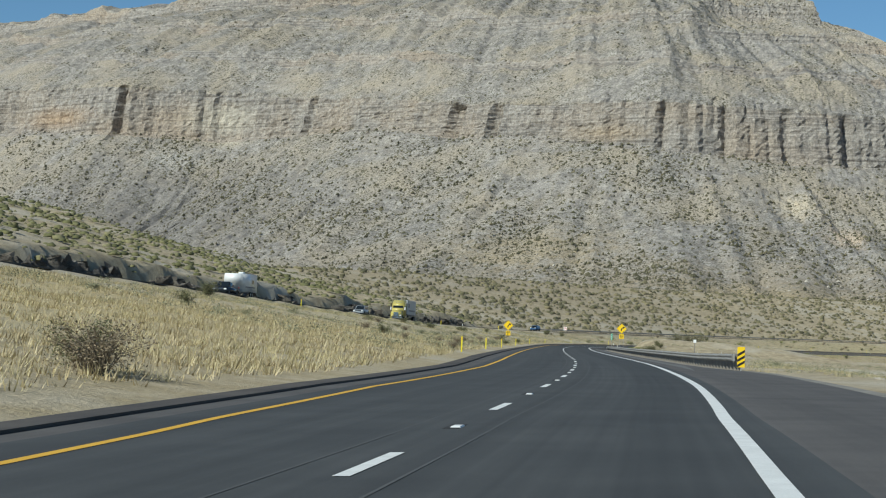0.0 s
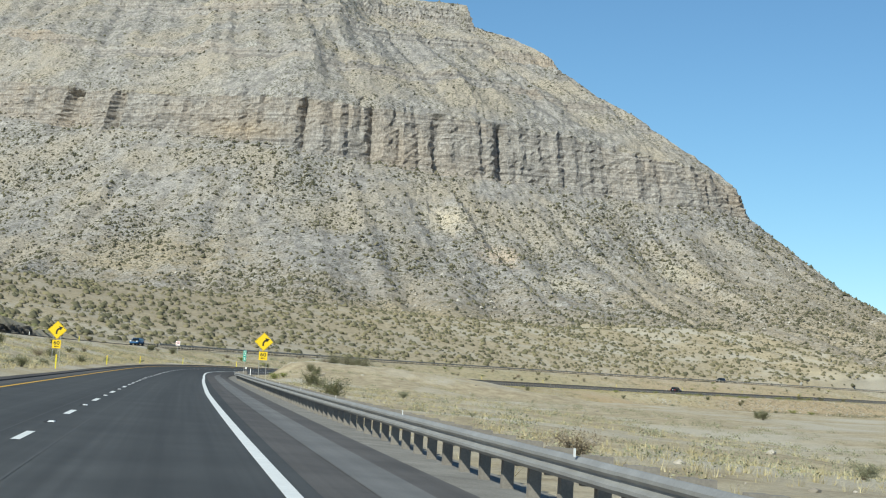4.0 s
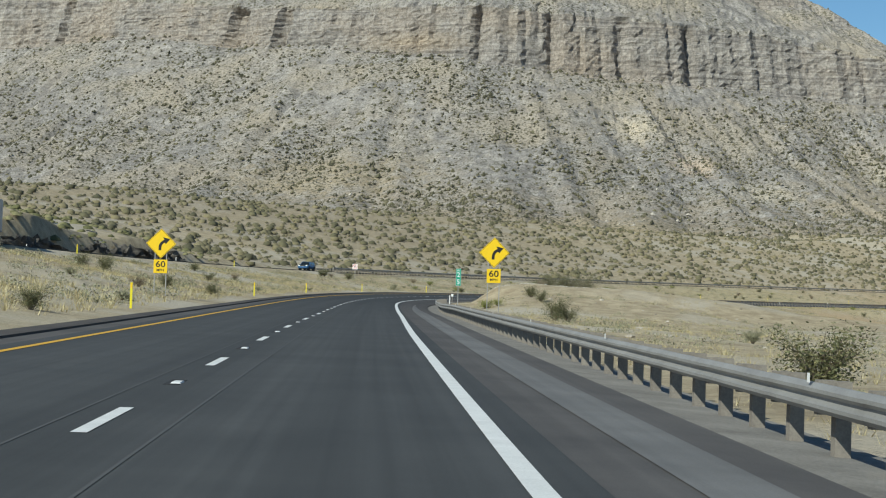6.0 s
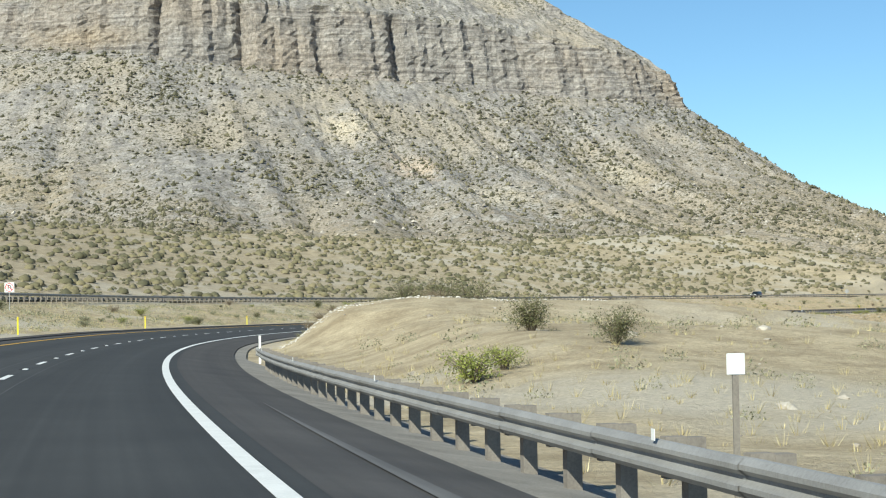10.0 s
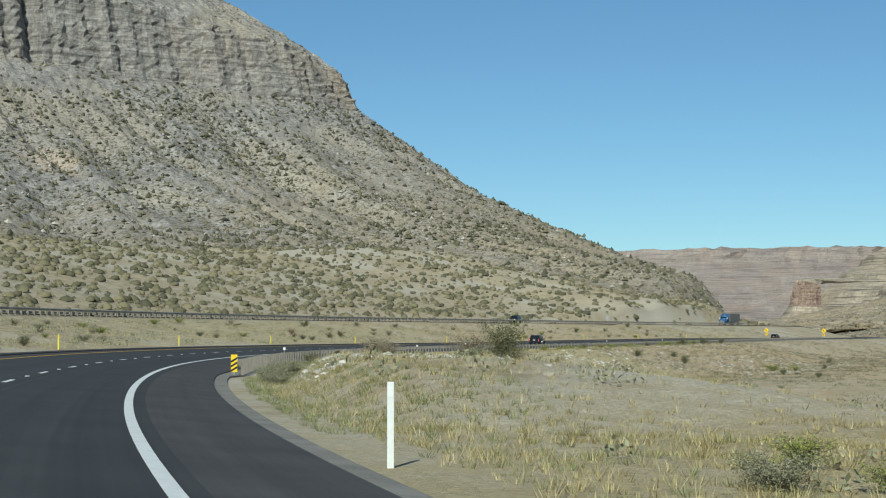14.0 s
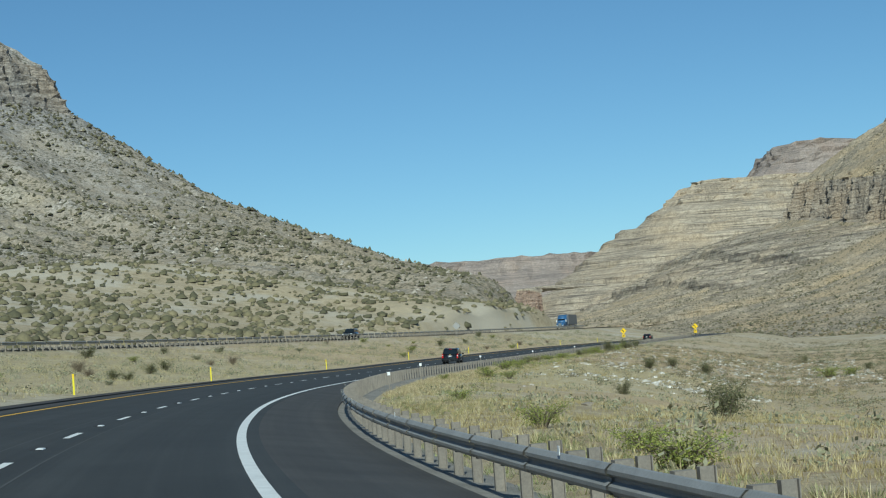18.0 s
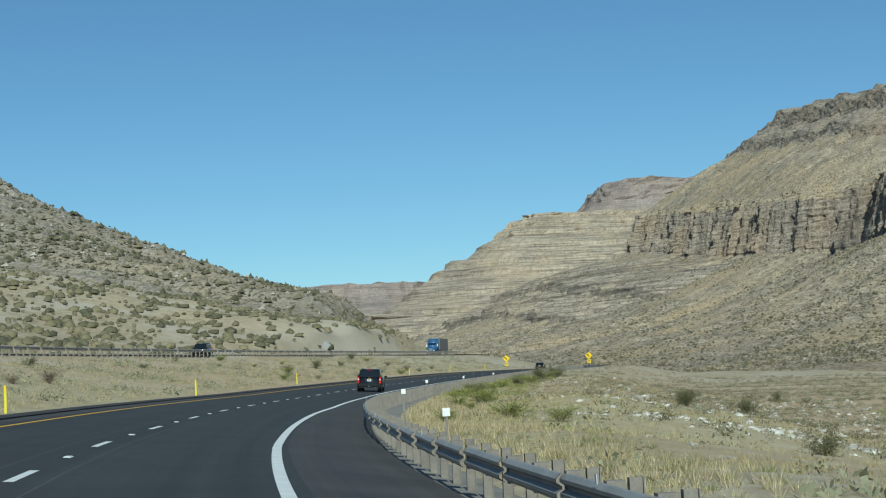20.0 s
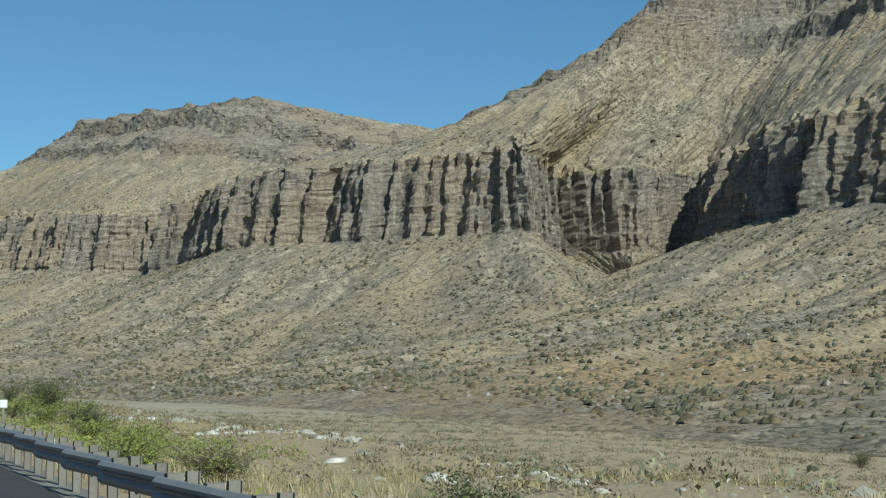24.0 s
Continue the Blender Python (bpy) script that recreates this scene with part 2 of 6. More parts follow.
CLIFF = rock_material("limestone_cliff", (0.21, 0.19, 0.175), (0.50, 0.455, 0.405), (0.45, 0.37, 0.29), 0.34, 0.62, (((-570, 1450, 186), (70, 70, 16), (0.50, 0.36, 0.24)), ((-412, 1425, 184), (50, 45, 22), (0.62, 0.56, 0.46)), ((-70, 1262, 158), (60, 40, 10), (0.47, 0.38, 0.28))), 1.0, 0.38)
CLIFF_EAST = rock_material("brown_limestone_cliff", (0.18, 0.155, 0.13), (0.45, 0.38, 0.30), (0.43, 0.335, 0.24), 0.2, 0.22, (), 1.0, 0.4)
SCREE = scree_material("scree", (0.215, 0.195, 0.18), (0.425, 0.39, 0.35), (0.385, 0.33, 0.26), 0.02,
                       (((-430, 1270, 95), (230, 240, 120), (0.235, 0.215, 0.20)), ((60, 1040, 8), (520, 260, 55), (0.34, 0.27, 0.18)), ((70, 1195, 105), (28, 28, 42), (0.58, 0.49, 0.36)), ((100, 1152, 80), (20, 28, 26), (0.60, 0.46, 0.33)), ((135, 1120, 56), (26, 34, 26), (0.58, 0.51, 0.40)), ((215, 1190, 82), (18, 24, 42), (0.55, 0.49, 0.38)),
                        ((-100, 1110, 45), (90, 60, 40), (0.40, 0.315, 0.19)), ((340, 1130, 40), (240, 240, 95), (0.37, 0.30, 0.205)), ((-440, 1375, 150), (40, 40, 26), (0.47, 0.44, 0.40)), ((-395, 1420, 165), (40, 30, 20), (0.55, 0.48, 0.36)), ((40, 1010, 28), (110, 50, 22), (0.40, 0.32, 0.20))))
SCREE_EAST = scree_material("brown_scree", (0.225, 0.185, 0.135), (0.455, 0.375, 0.275), (0.41, 0.315, 0.20), 0.02, (((520, 840, 4), (170, 150, 16), (0.45, 0.30, 0.155)),))
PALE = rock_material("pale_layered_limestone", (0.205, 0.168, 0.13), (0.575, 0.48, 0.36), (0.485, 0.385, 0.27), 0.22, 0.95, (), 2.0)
# distance haze is mixed into the pale, pinkish colours of this rock
FAR = rock_material("haze_tinted_far_rock", (0.30, 0.25, 0.225), (0.42, 0.35, 0.305), (0.41, 0.32, 0.265), 0.05, 0.75)
STEEL = mottled("galvanised_steel", (0.27, 0.26, 0.245), (0.42, 0.41, 0.39), 1.2, 0.55, 0.35, 0.1, 0.002, 30)
POST = mottled("weathered_post", (0.16, 0.14, 0.12), (0.28, 0.25, 0.21), 2.0, 0.85, 0, 0.3, 0.005, 30)
SIGN_YELLOW = plain("yellow_sign_sheet", (0.85, 0.56, 0.01), 0.45)
SIGN_BLACK = plain("black_sign_ink", (0.012, 0.012, 0.012), 0.5)
SIGN_WHITE = plain("white_sign_sheet", (0.82, 0.82, 0.80), 0.45)
SIGN_GREEN = plain("green_sign_sheet", (0.005, 0.32, 0.20), 0.4)
SIGN_RED = plain("red_sign_ink", (0.6, 0.03, 0.03), 0.5)
YELLOW_POST = plain("yellow_plastic_post", (0.72, 0.62, 0.02), 0.55)
WHITE_POST = plain("white_plastic_post", (0.78, 0.78, 0.75), 0.55)


# ---- plan of the road: heading along it, lateral places, bank ----
HEADINGS = ((-300, 0), (-10, 0), (20, -0.98), (40, -2.03), (60, -3.17), (80, -4.19), (100, -4.79), (120, -4.95), (160, -4.64), (200, -4.34), (240, -4.18), (280, -3.94),
            (300, -3.55), (320, -2.94), (340, -1.97), (360, -0.58), (380, 1.22), (400, 3.28), (440, 7.89), (480, 12.26), (520, 15.88), (540, 17.97), (580, 22.95), (620, 28.44), (660, 33.44),
            (700, 36.48), (720, 37.68), (754, 39.54), (1024, 48.5), (1100, 47.0), (1300, 25.0), (1700, 0.0))
# small sideways shifts of the carriageway from that line
SHIFTS = ((-300, -0.35), (10, -0.35), (25, -0.45), (45, -0.25), (65, -0.15), (95, 0.1), (240, 0.1), (320, 0.15), (400, -0.1), (450, -0.3), (560, -0.4), (615, -0.75), (650, -1.25), (665, -1.54), (681, -1.6), (700, -1.67), (714, -1.55), (735, -1.2), (752, -0.8), (771, -0.3), (790, 0.62), (828, 1.9), (959, 6.2), (1021, 7.0), (1700, 7.0))
STEP = 2.0
_s = np.arange(-300, 1700.01, STEP)
_h = np.radians(np.interp(_s, [a for a, b in HEADINGS], [b for a, b in HEADINGS]))
_h = np.convolve(np.pad(_h, 3, mode="edge"), np.ones(7) / 7, "valid")
_x, _y = np.cumsum(np.sin(_h)) * STEP, np.cumsum(np.cos(_h)) * STEP
_i0 = int(300 / STEP)
_x, _y = _x - _x[_i0], _y - _y[_i0]


def heading(s):
    return np.interp(s, _s, _h)


def plan(s, d):
    """World x, y of a place s metres along the road and d metres to its right."""
    h = heading(s)
    d = d + np.interp(s, [a for a, b in SHIFTS], [b for a, b in SHIFTS])
    return np.interp(s, _s, _x) + d * np.cos(h), np.interp(s, _s, _y) - d * np.sin(h)


def bank(s):
    return np.interp(s, (-300, 20, 40, 75, 100, 240, 290, 345, 430, 640, 700, 900, 1050), (-0.04, -0.04, -0.025, -0.025, 0.0, 0.004, 0.012, 0.03, 0.063, 0.064, 0.07, 0.07, 0.0))


def rise(s):
    """Height of the road itself: level, then gently climbing out of the bend."""
    return np.interp(s, (-300, 745, 1000, 1700), (0, 0, 1.2, 3.0))


def droop(s, d):
    """How far the outer shoulder falls away below the lanes' own slope."""
    return np.interp(s, (-300, 60, 115, 240, 285, 310, 375, 405, 515, 545, 660, 715, 1000), (0.05, 0.05, 0.1, 0.2, 0.22, 0.36, 0.34, 0.06, 0.1, 0.3, 0.26, 0.17, 0.15)) * np.clip((d - 1.9) / 2.85, 0, 1.25)


def smooth(a, b, v):
    t = np.clip((v - a) / (b - a), 0, 1)
    return t * t * (3 - 2 * t)


OPP_D = ((-300, -95), (0, -68), (100, -60), (210, -50), (333, -37), (473, -37), (600, -40), (800, -40), (1000, -36), (1200, -36), (1700, -60))
OPP_Z = ((-300, 9), (0, 7.2), (100, 6.6), (210, 5.6), (333, 3.9), (473, 3.7), (640, 4.3), (870, 5.3), (1057, 6.0), (1700, 8))


def opp_d(s):
    return np.interp(s, [a for a, b in OPP_D], [b for a, b in OPP_D])


def opp_z(s):
    return np.interp(s, [a for a, b in OPP_Z], [b for a, b in OPP_Z])


def wave(x, y, f, seed=0.0):
    """A cheap smooth unevenness, about -1 to 1."""
    return (np.sin(x * f + seed) * np.cos(y * f * 1.13 + seed * 1.7) + 0.6 * np.sin((x * 0.8 + y * 0.6) * f * 2.1 + seed * 2.3)
            + 0.4 * np.cos((x * 0.5 - y * 0.9) * f * 3.7 + seed * 3.1)) / 2.0


def ground_height(s, d):
    s, d = np.asarray(s, float), np.asarray(d, float)
    x, y = plan(s, d)
    do, zo = opp_d(s), opp_z(s)
    b = bank(s)
    road = rise(s) - b * d - droop(s, d) - 0.10
    # left: median bank up to the other carriageway, then cut and bench
    near, far = do + 6.4, do - 6.4
    left_edge = rise(s) + 8.2 * b
    t = np.clip((-8.3 - d) / np.maximum(-8.3 - near, 1), 0, 1)
    hump = 0.5 * wave(x, y, 0.11) * np.sin(np.pi * t)
    med = left_edge - 0.05 + (zo - 0.35 - left_edge) * (t ** 1.15) + hump
    cut = np.interp(s, (-300, 430, 465, 520, 930, 1000, 1080, 1140, 1700), (4.0, 3.4, 1.2, 0.3, 0.3, 6.0, 6.0, 0.3, 0.3)) * (1 + 0.35 * wave(x, y, 0.09, 2.0))
    u = np.maximum(far - 3.2 - d, 0)
    slope = np.interp(s, (-300, 400, 500, 600, 1700), (0.24, 0.24, 0.16, 0.20, 0.20))
    beyond = zo + cut * smooth(0, 2.5, u) + slope * np.minimum(u, 110) + 0.5 * wave(x, y, 0.07, 4.0) * smooth(2, 30, u)
    left = np.where(d > near, med, np.where(d > far - 3.2, zo - 0.10, beyond))
    # right: gravel shoulder, then falling ground; a pale mound beside the bend
    e = np.maximum(d - 5.4, 0)
    low = np.interp(s, (-300, 60, 200, 330, 440, 480, 700, 1000, 1700), (-2.2, -2.2, -2.0, -1.2, -1.5, -5.0, -4.4, -4.4, -4.4))
    reach = np.interp(s, (-300, 400, 480, 600, 660, 1700), (40, 40, 80, 50, 34, 34))
    fall = low * smooth(0, 1, e / reach) - 7.0 * smooth(45, 200, e) * smooth(430, 520, s)
    mound = 2.25 * smooth(392, 408, s) * (1 - smooth(432, 452, s)) * smooth(0.3, 4.5, e) * (1 - smooth(30, 60, e))
    knoll = 1.75 * smooth(345, 375, s) * (1 - smooth(392, 420, s)) * smooth(2, 9, e) * (1 - smooth(18, 40, e))
    rocky = 1.2 * smooth(470, 485, s) * (1 - smooth(515, 530, s)) * smooth(1, 4, e) * (1 - smooth(10, 20, e))
    terrace = 1.2 * smooth(690, 735, s) * (1 - smooth(860, 920, s)) * smooth(3, 13, e) * (1 - smooth(22, 33, e))
    right = rise(s) - b * 4.5 - droop(s, 5.2) - 0.10 + fall + mound + knoll + rocky + terrace + 0.35 * wave(x, y, 0.13, 1.0) * smooth(1, 8, e) + 0.10 * wave(x, y, 0.6, 5.0) * smooth(0.5, 3, e) + 0.11 * wave(x, y, 1.35, 8.0) * smooth(1, 4, e) * smooth(388, 400, s) * (1 - smooth(520, 540, s))
    return np.where(d < -8.2, left, np.where(d > 4.4, right, road))


def mesh_object(name, verts, faces, mats, parent=None, smoothed=False, index=None):
    me = bpy.data.meshes.new(name)
    me.from_pydata([tuple(map(float, v)) for v in verts] if not isinstance(verts, np.ndarray) else verts.tolist(), [], faces if isinstance(faces, list) else faces.tolist())
    for mt in (mats if isinstance(mats, (list, tuple)) else [mats]):
        me.materials.append(mt)
    if index is not None:
        me.polygons.foreach_set("material_index", np.asarray(index, dtype=np.int32))
    if smoothed:
        me.polygons.foreach_set("use_smooth", np.ones(len(me.polygons), dtype=bool))
    me.update()
    ob = new(name, me)
    if parent:
        ob.parent = parent
    return ob


def grid_faces(nu, nv):
    i, j = np.meshgrid(np.arange(nu - 1), np.arange(nv - 1), indexing="ij")
    a = i * nv + j
    return np.stack([a, a + nv, a + nv + 1, a + 1], -1).reshape(-1, 4)


# ---- ground: one sheet ----
def patch(s, d, z, rx, ry, rz, colour):
    x, y = plan(s, d)
    return (float(x), float(y), z), (rx, ry, rz), colour


GROUND = ground_material((patch(428, 14, 1, 18, 22, 9, (0.56, 0.49, 0.385)), patch(516, 12, 0, 15, 15, 7, (0.62, 0.57, 0.475)), patch(1010, -52, 8, 60, 70, 9, (0.56, 0.50, 0.40)), patch(60, -30, 3, 30, 130, 12, (0.55, 0.44, 0.235)),
                          patch(200, -25, 3, 26, 90, 12, (0.50, 0.42, 0.27)), patch(462, 16, 0, 40, 22, 6, (0.44, 0.35, 0.185)), patch(590, 26, -3, 26, 34, 12, (0.50, 0.33, 0.17)), patch(660, 36, -5, 30, 60, 12, (0.50, 0.34, 0.18)), patch(625, 40, -5, 20, 30, 12, (0.50, 0.47, 0.41)), patch(825, 30, -4, 150, 150, 20, (0.53, 0.375, 0.22)), patch(720, 14, -1, 50, 50, 5, (0.52, 0.44, 0.24)),
                          patch(700, -22, 2, 90, 90, 6, (0.48, 0.40, 0.23)), ((-170, 740, 12), (330, 260, 70), (0.31, 0.25, 0.165)), ((270, 700, -5), (250, 330, 25), (0.47, 0.36, 0.22))))
ds = np.concatenate([np.linspace(-1500, -260, 12), np.linspace(-240, -90, 26), np.arange(-88, -9.5, 1.5), [-9.0, -8.3, -7.9, -4, 0, 4.2, 4.7, 5.4, 6.2], np.arange(7, 30, 0.9), np.arange(30, 40, 1.5), np.linspace(42, 120, 24), np.linspace(130, 330, 14)])
ss = np.concatenate([np.arange(-300, -40, 10), np.arange(-40, 390, 2.5), np.arange(390, 535, 1.0), np.arange(535, 1120, 2.5), np.arange(1130, 1701, 15)])
S, D = np.meshgrid(ss, ds, indexing="ij")
GX, GY = plan(S, D)
GZ = ground_height(S, D)
ground = mesh_object("ground", np.stack([GX, GY, GZ], -1).reshape(-1, 3), grid_faces(len(ss), len(ds))[:, ::-1], GROUND, smoothed=True)
tagged(ground, "dry tan desert ground with gravel and straw grass", "ground", kind="structure")
far_ground = mesh_object("ground_plain", [(-4800, -4800, -22), (4800, -4800, -22), (4800, 4800, -22), (-4800, 4800, -22)], [(0, 1, 2, 3)], GROUND)
tagged(far_ground, "wide dry desert plain", "ground", kind="structure")


def between(pairs):
    """A value that goes from point to point along the road."""
    return lambda s: np.interp(s, [a for a, b in pairs], [b for a, b in pairs])


def strip(name, s0, s1, d0, d1, lift, mat, step=2.0, parent=None, base=None, thick=0.0, dfun=None, zfun=None):
    """A ribbon laid along the road between two lateral places."""
    n = max(2, int(round((s1 - s0) / step)) + 1)
    s = np.linspace(s0, s1, n)
    rows = []
    dd = [d0, d1] if not thick else [d0, d0, d1, d1]
    for k, d in enumerate(dd):
        off = (d(s) if callable(d) else np.full(n, d)) + (dfun(s) if dfun else 0)
        x, y = plan(s, off)
        z = (zfun(s) if zfun else rise(s) - bank(s) * off - droop(s, off)) + lift - (thick if thick and k in (0, 3) else 0)
        rows.append(np.stack([x, y, z], -1))
    v = np.stack(rows, 1).reshape(-1, 3)
    ob = mesh_object(name, v, grid_faces(n, len(dd))[:, ::-1], mat, parent)
    lane = ob.data.attributes.new("lane", "FLOAT_VECTOR", "POINT")
    lane.data.foreach_set("vector", np.stack([np.tile(np.array([float(np.mean(d(s))) if callable(d) else d for d in dd]), n), np.repeat(s, len(dd)), np.zeros(n * len(dd))], -1).astype(np.float32).ravel())
    return ob


SHOULDER_EDGE = between(((-300, 5.3), (66, 5.3), (84, 4.0), (376, 4.0), (392, 3.9), (522, 3.95), (540, 4.2), (640, 4.1), (700, 4.2), (760, 4.4), (1700, 4.5)))
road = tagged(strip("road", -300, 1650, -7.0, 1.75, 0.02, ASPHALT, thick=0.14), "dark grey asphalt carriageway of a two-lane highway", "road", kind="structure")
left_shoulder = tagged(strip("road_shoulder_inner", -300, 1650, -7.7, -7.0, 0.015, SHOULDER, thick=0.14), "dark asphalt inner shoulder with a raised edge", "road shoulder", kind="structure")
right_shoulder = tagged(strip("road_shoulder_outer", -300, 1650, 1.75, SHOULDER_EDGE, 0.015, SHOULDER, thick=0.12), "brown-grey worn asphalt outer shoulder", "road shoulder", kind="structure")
tagged(strip("worn_shoulder_band", 70, 345, between(((70, 2.5), (290, 2.5), (345, 2.9))), between(((70, 2.52), (90, 3.3), (290, 3.3), (345, 2.92))), 0.019, SHOULDER_WORN), "paler worn band along the outer shoulder", "road shoulder", kind="structure")
gravel_edge = tagged(strip("gravel_verge", -300, 1650, SHOULDER_EDGE, between(((-300, 6.0), (70, 6.0), (84, 5.6), (376, 5.6), (388, 4.45), (525, 4.5), (535, 5.5), (1700, 5.5))), -0.03, GRAVEL, thick=0.1), "grey gravel verge beside the pavement", "gravel", kind="structure")
opp_road = tagged(strip("road_opposite", -300, 1650, -5.6, 5.6, 0.03, ASPHALT, thick=0.12, dfun=opp_d, zfun=opp_z), "grey asphalt of the opposite carriageway, higher up", "road", kind="structure")
tagged(strip("asphalt_kerb", -300, 1650, -8.5, -7.7, 0.07, asphalt_material("dark_kerb_asphalt", (0.05, 0.042, 0.036), (0.085, 0.073, 0.062)), thick=0.3), "low dark asphalt kerb along the inner shoulder", "kerb", kind="structure")
tagged(strip("yellow_edge_line", -300, 1650, -6.5, -6.33, 0.026, YELLOW, dfun=between(((-300, 0.75), (14, 0.75), (24, 0.35), (40, 0), (1700, 0)))), "yellow painted edge line on the asphalt", "road marking", kind="structure")
tagged(strip("white_edge_line", -300, 1650, 1.305, 1.505, 0.026, WHITE, dfun=between(((-300, -0.24), (13, -0.24), (28, -0.12), (42, -0.06), (75, -0.07), (111, 0.1), (200, -0.14), (238, -0.05), (268, 0.1), (300, 0.12), (330, 0), (350, -0.02), (421, 0.06), (456, 0), (518, -0.1), (555, -0.1), (650, 0.03), (681, 0.2), (714, 0.5), (749, 0.05), (790, 0), (1700, 0)))), "broad white painted edge line on the asphalt", "road marking", kind="structure")
for dd in (-2.92, -1.80):
    tagged(strip("pavement_seam", -100, 1100, dd, dd + 0.035, 0.0245, SEAM), "thin pale seam along the lane joint", "road seam", kind="structure")
for dd in (-5.0, 4.9):
    tagged(strip("edge_line_opposite", -300, 1650, dd, dd + 0.15, 0.036, WHITE, dfun=opp_d, zfun=opp_z), "painted edge line of the opposite carriageway", "road marking", kind="structure")
lane_line = between(((-300, -2.29), (20, -2.29), (44, -2.48), (70, -2.44), (150, -2.42), (231, -2.52), (245, -2.52), (268, -2.36), (300, -2.3), (1700, -2.3)))
DASHES = ((-23, -284), (0, 16.6), (2, 44.0), (17, 231.1), (20, 268.3), (23, 305.4), (54, 691.1), (130, 1620))
for k in range(-8, 96):
    far_end = float(np.interp(k, [a for a, b in DASHES], [b for a, b in DASHES]))
    tagged(strip("lane_dash", far_end - 3.05, far_end, -0.075, 0.075, 0.027, WHITE, 1.0, dfun=lane_line), "white painted lane dash on dark asphalt", "road marking", "lane dashes")


# ---- mountains ----
def raw_mesh(name, v, f, mats, index=None):
    """A mesh from arrays, all faces with the same number of corners."""
    me = bpy.data.meshes.new(name)
    k = f.shape[1]
    me.vertices.add(len(v))
    me.vertices.foreach_set("co", np.ascontiguousarray(v, dtype=np.float32).ravel())
    me.loops.add(f.size)
    me.loops.foreach_set("vertex_index", np.ascontiguousarray(f, dtype=np.int32).ravel())
    me.polygons.add(len(f))
    me.polygons.foreach_set("loop_start", np.arange(0, f.size, k, dtype=np.int32))
    for mt in (mats if isinstance(mats, list) else [mats]):
        me.materials.append(mt)
    if index is not None:
        me.polygons.foreach_set("material_index", index)
    me.update(calc_edges=True)
    me.shade_flat()
    return me


def hill(name, line, profile, mats, du=4.0, label="", seed=1.0, column=3.0, gully=6.0, foot=2.0, cuts=(), size=1.0, drop=0.0, side=1, clear=14, rugged=1.0):
    """A mesa flank along a plan line (the cliff's foot). Points of line: x, y, height of the cliff's foot, cliff height, share of the upper slope, spread of the scree.
    profile: rows (metres out from the line; height: -1 to 0 below the cliff, 0 to 1 the cliff, above 1 metres over its top; 0 scree, 1 rock face).
    cuts: dark alcoves (x, y, width, depth) in the cliff."""
    p = np.array([(*q, 1.0, 1.0)[:6] if len(q) != 5 else (*q, 1.0) for q in line], float)
    seg = np.concatenate([[0], np.cumsum(np.linalg.norm(np.diff(p[:, :2], axis=0), axis=1))])
    n = int(seg[-1] / du)
    u = np.linspace(0, seg[-1], n)
    c = np.stack([np.interp(u, seg, p[:, k]) for k in range(6)], -1)
    w = max(3, int(40 * size / du) | 1)
    ker = np.hanning(w + 2)[1:-1]
    ker /= ker.sum()
    for k in range(6):
        c[:, k] = np.convolve(np.pad(c[:, k], w // 2, mode="reflect", reflect_type="odd"), ker, "valid")
    t = np.gradient(c[:, :2], axis=0)
    wt = int(160 * size / du) | 1
    for k in range(2):
        t[:, k] = np.convolve(np.pad(t[:, k], wt // 2, mode="edge"), np.ones(wt) / wt, "valid")
    t /= np.linalg.norm(t, axis=1)[:, None]
    nrm = np.stack([t[:, 1], -t[:, 0]], -1)              # to the right of the line
    wide = (min(n - 2, int(900 * size / du)) - 1) | 1
    far_n = np.stack([np.convolve(np.pad(nrm[:, k], wide // 2, mode="edge"), np.ones(wide) / wide, "valid")[:n] for k in range(2)], -1)
    far_n /= np.linalg.norm(far_n, axis=1)[:, None]
    half = (min(n - 2, int(420 * size / du)) - 1) | 1
    mid_n = np.stack([np.convolve(np.pad(nrm[:, k], half // 2, mode="edge"), np.ones(half) / half, "valid")[:n] for k in range(2)], -1)
    mid_n /= np.linalg.norm(mid_n, axis=1)[:, None]
    pr = []
    tall = float(p[:, 3].mean())
    for (a0, z0, c0), (a1, z1, c1) in zip(profile, profile[1:]):
        run = (z1 - z0) * tall * 1.8 if (c1 == 1 and z0 >= 0 and z1 <= 1) else (z1 - z0) * (100 if z1 <= 0 else 1.4)
        m = max(1, int(round(math.hypot(a1 - a0, run) / (du * (1.1 if c1 == 1 else 1.9)))))
        for q in range(m):
            f = q / m
            pr.append((a0 + (a1 - a0) * f, z0 + (z1 - z0) * f, c1))
    pr.append(profile[-1])
    pr = np.array(pr, float)
    nv = len(pr)
    U = u[:, None] * np.ones((1, nv))
    off, rel, kind = pr[None, :, 0] * np.ones((n, 1)), pr[None, :, 1] * np.ones((n, 1)), pr[None, :, 2] * np.ones((n, 1))
    H, CH = c[:, 2][:, None], c[:, 3][:, None]
    Z = np.where(rel < 0, H * (1 + rel) + foot * (-rel), np.where(rel <= 1, H + CH * rel, H + CH + (rel - 1) * c[:, 4][:, None]))
    rng = np.random.RandomState(int(seed * 10))

    def noise1(x, f):
        ph = rng.rand(6) * 6.28
        return sum(np.sin(x * f * (1.0 + 0.73 * k) + ph[k]) / (1 + 0.55 * k) for k in range(6)) / 2.2

    Z = Z - 45 * smooth(0.62, 1.1, -rel) * np.clip((0.95 - c[:, 5][:, None]) / 0.25, 0, 1) * drop
    face = smooth(-0.05, 0.02, rel) * (1 - smooth(1.0, 12.0, rel) * 0.85)
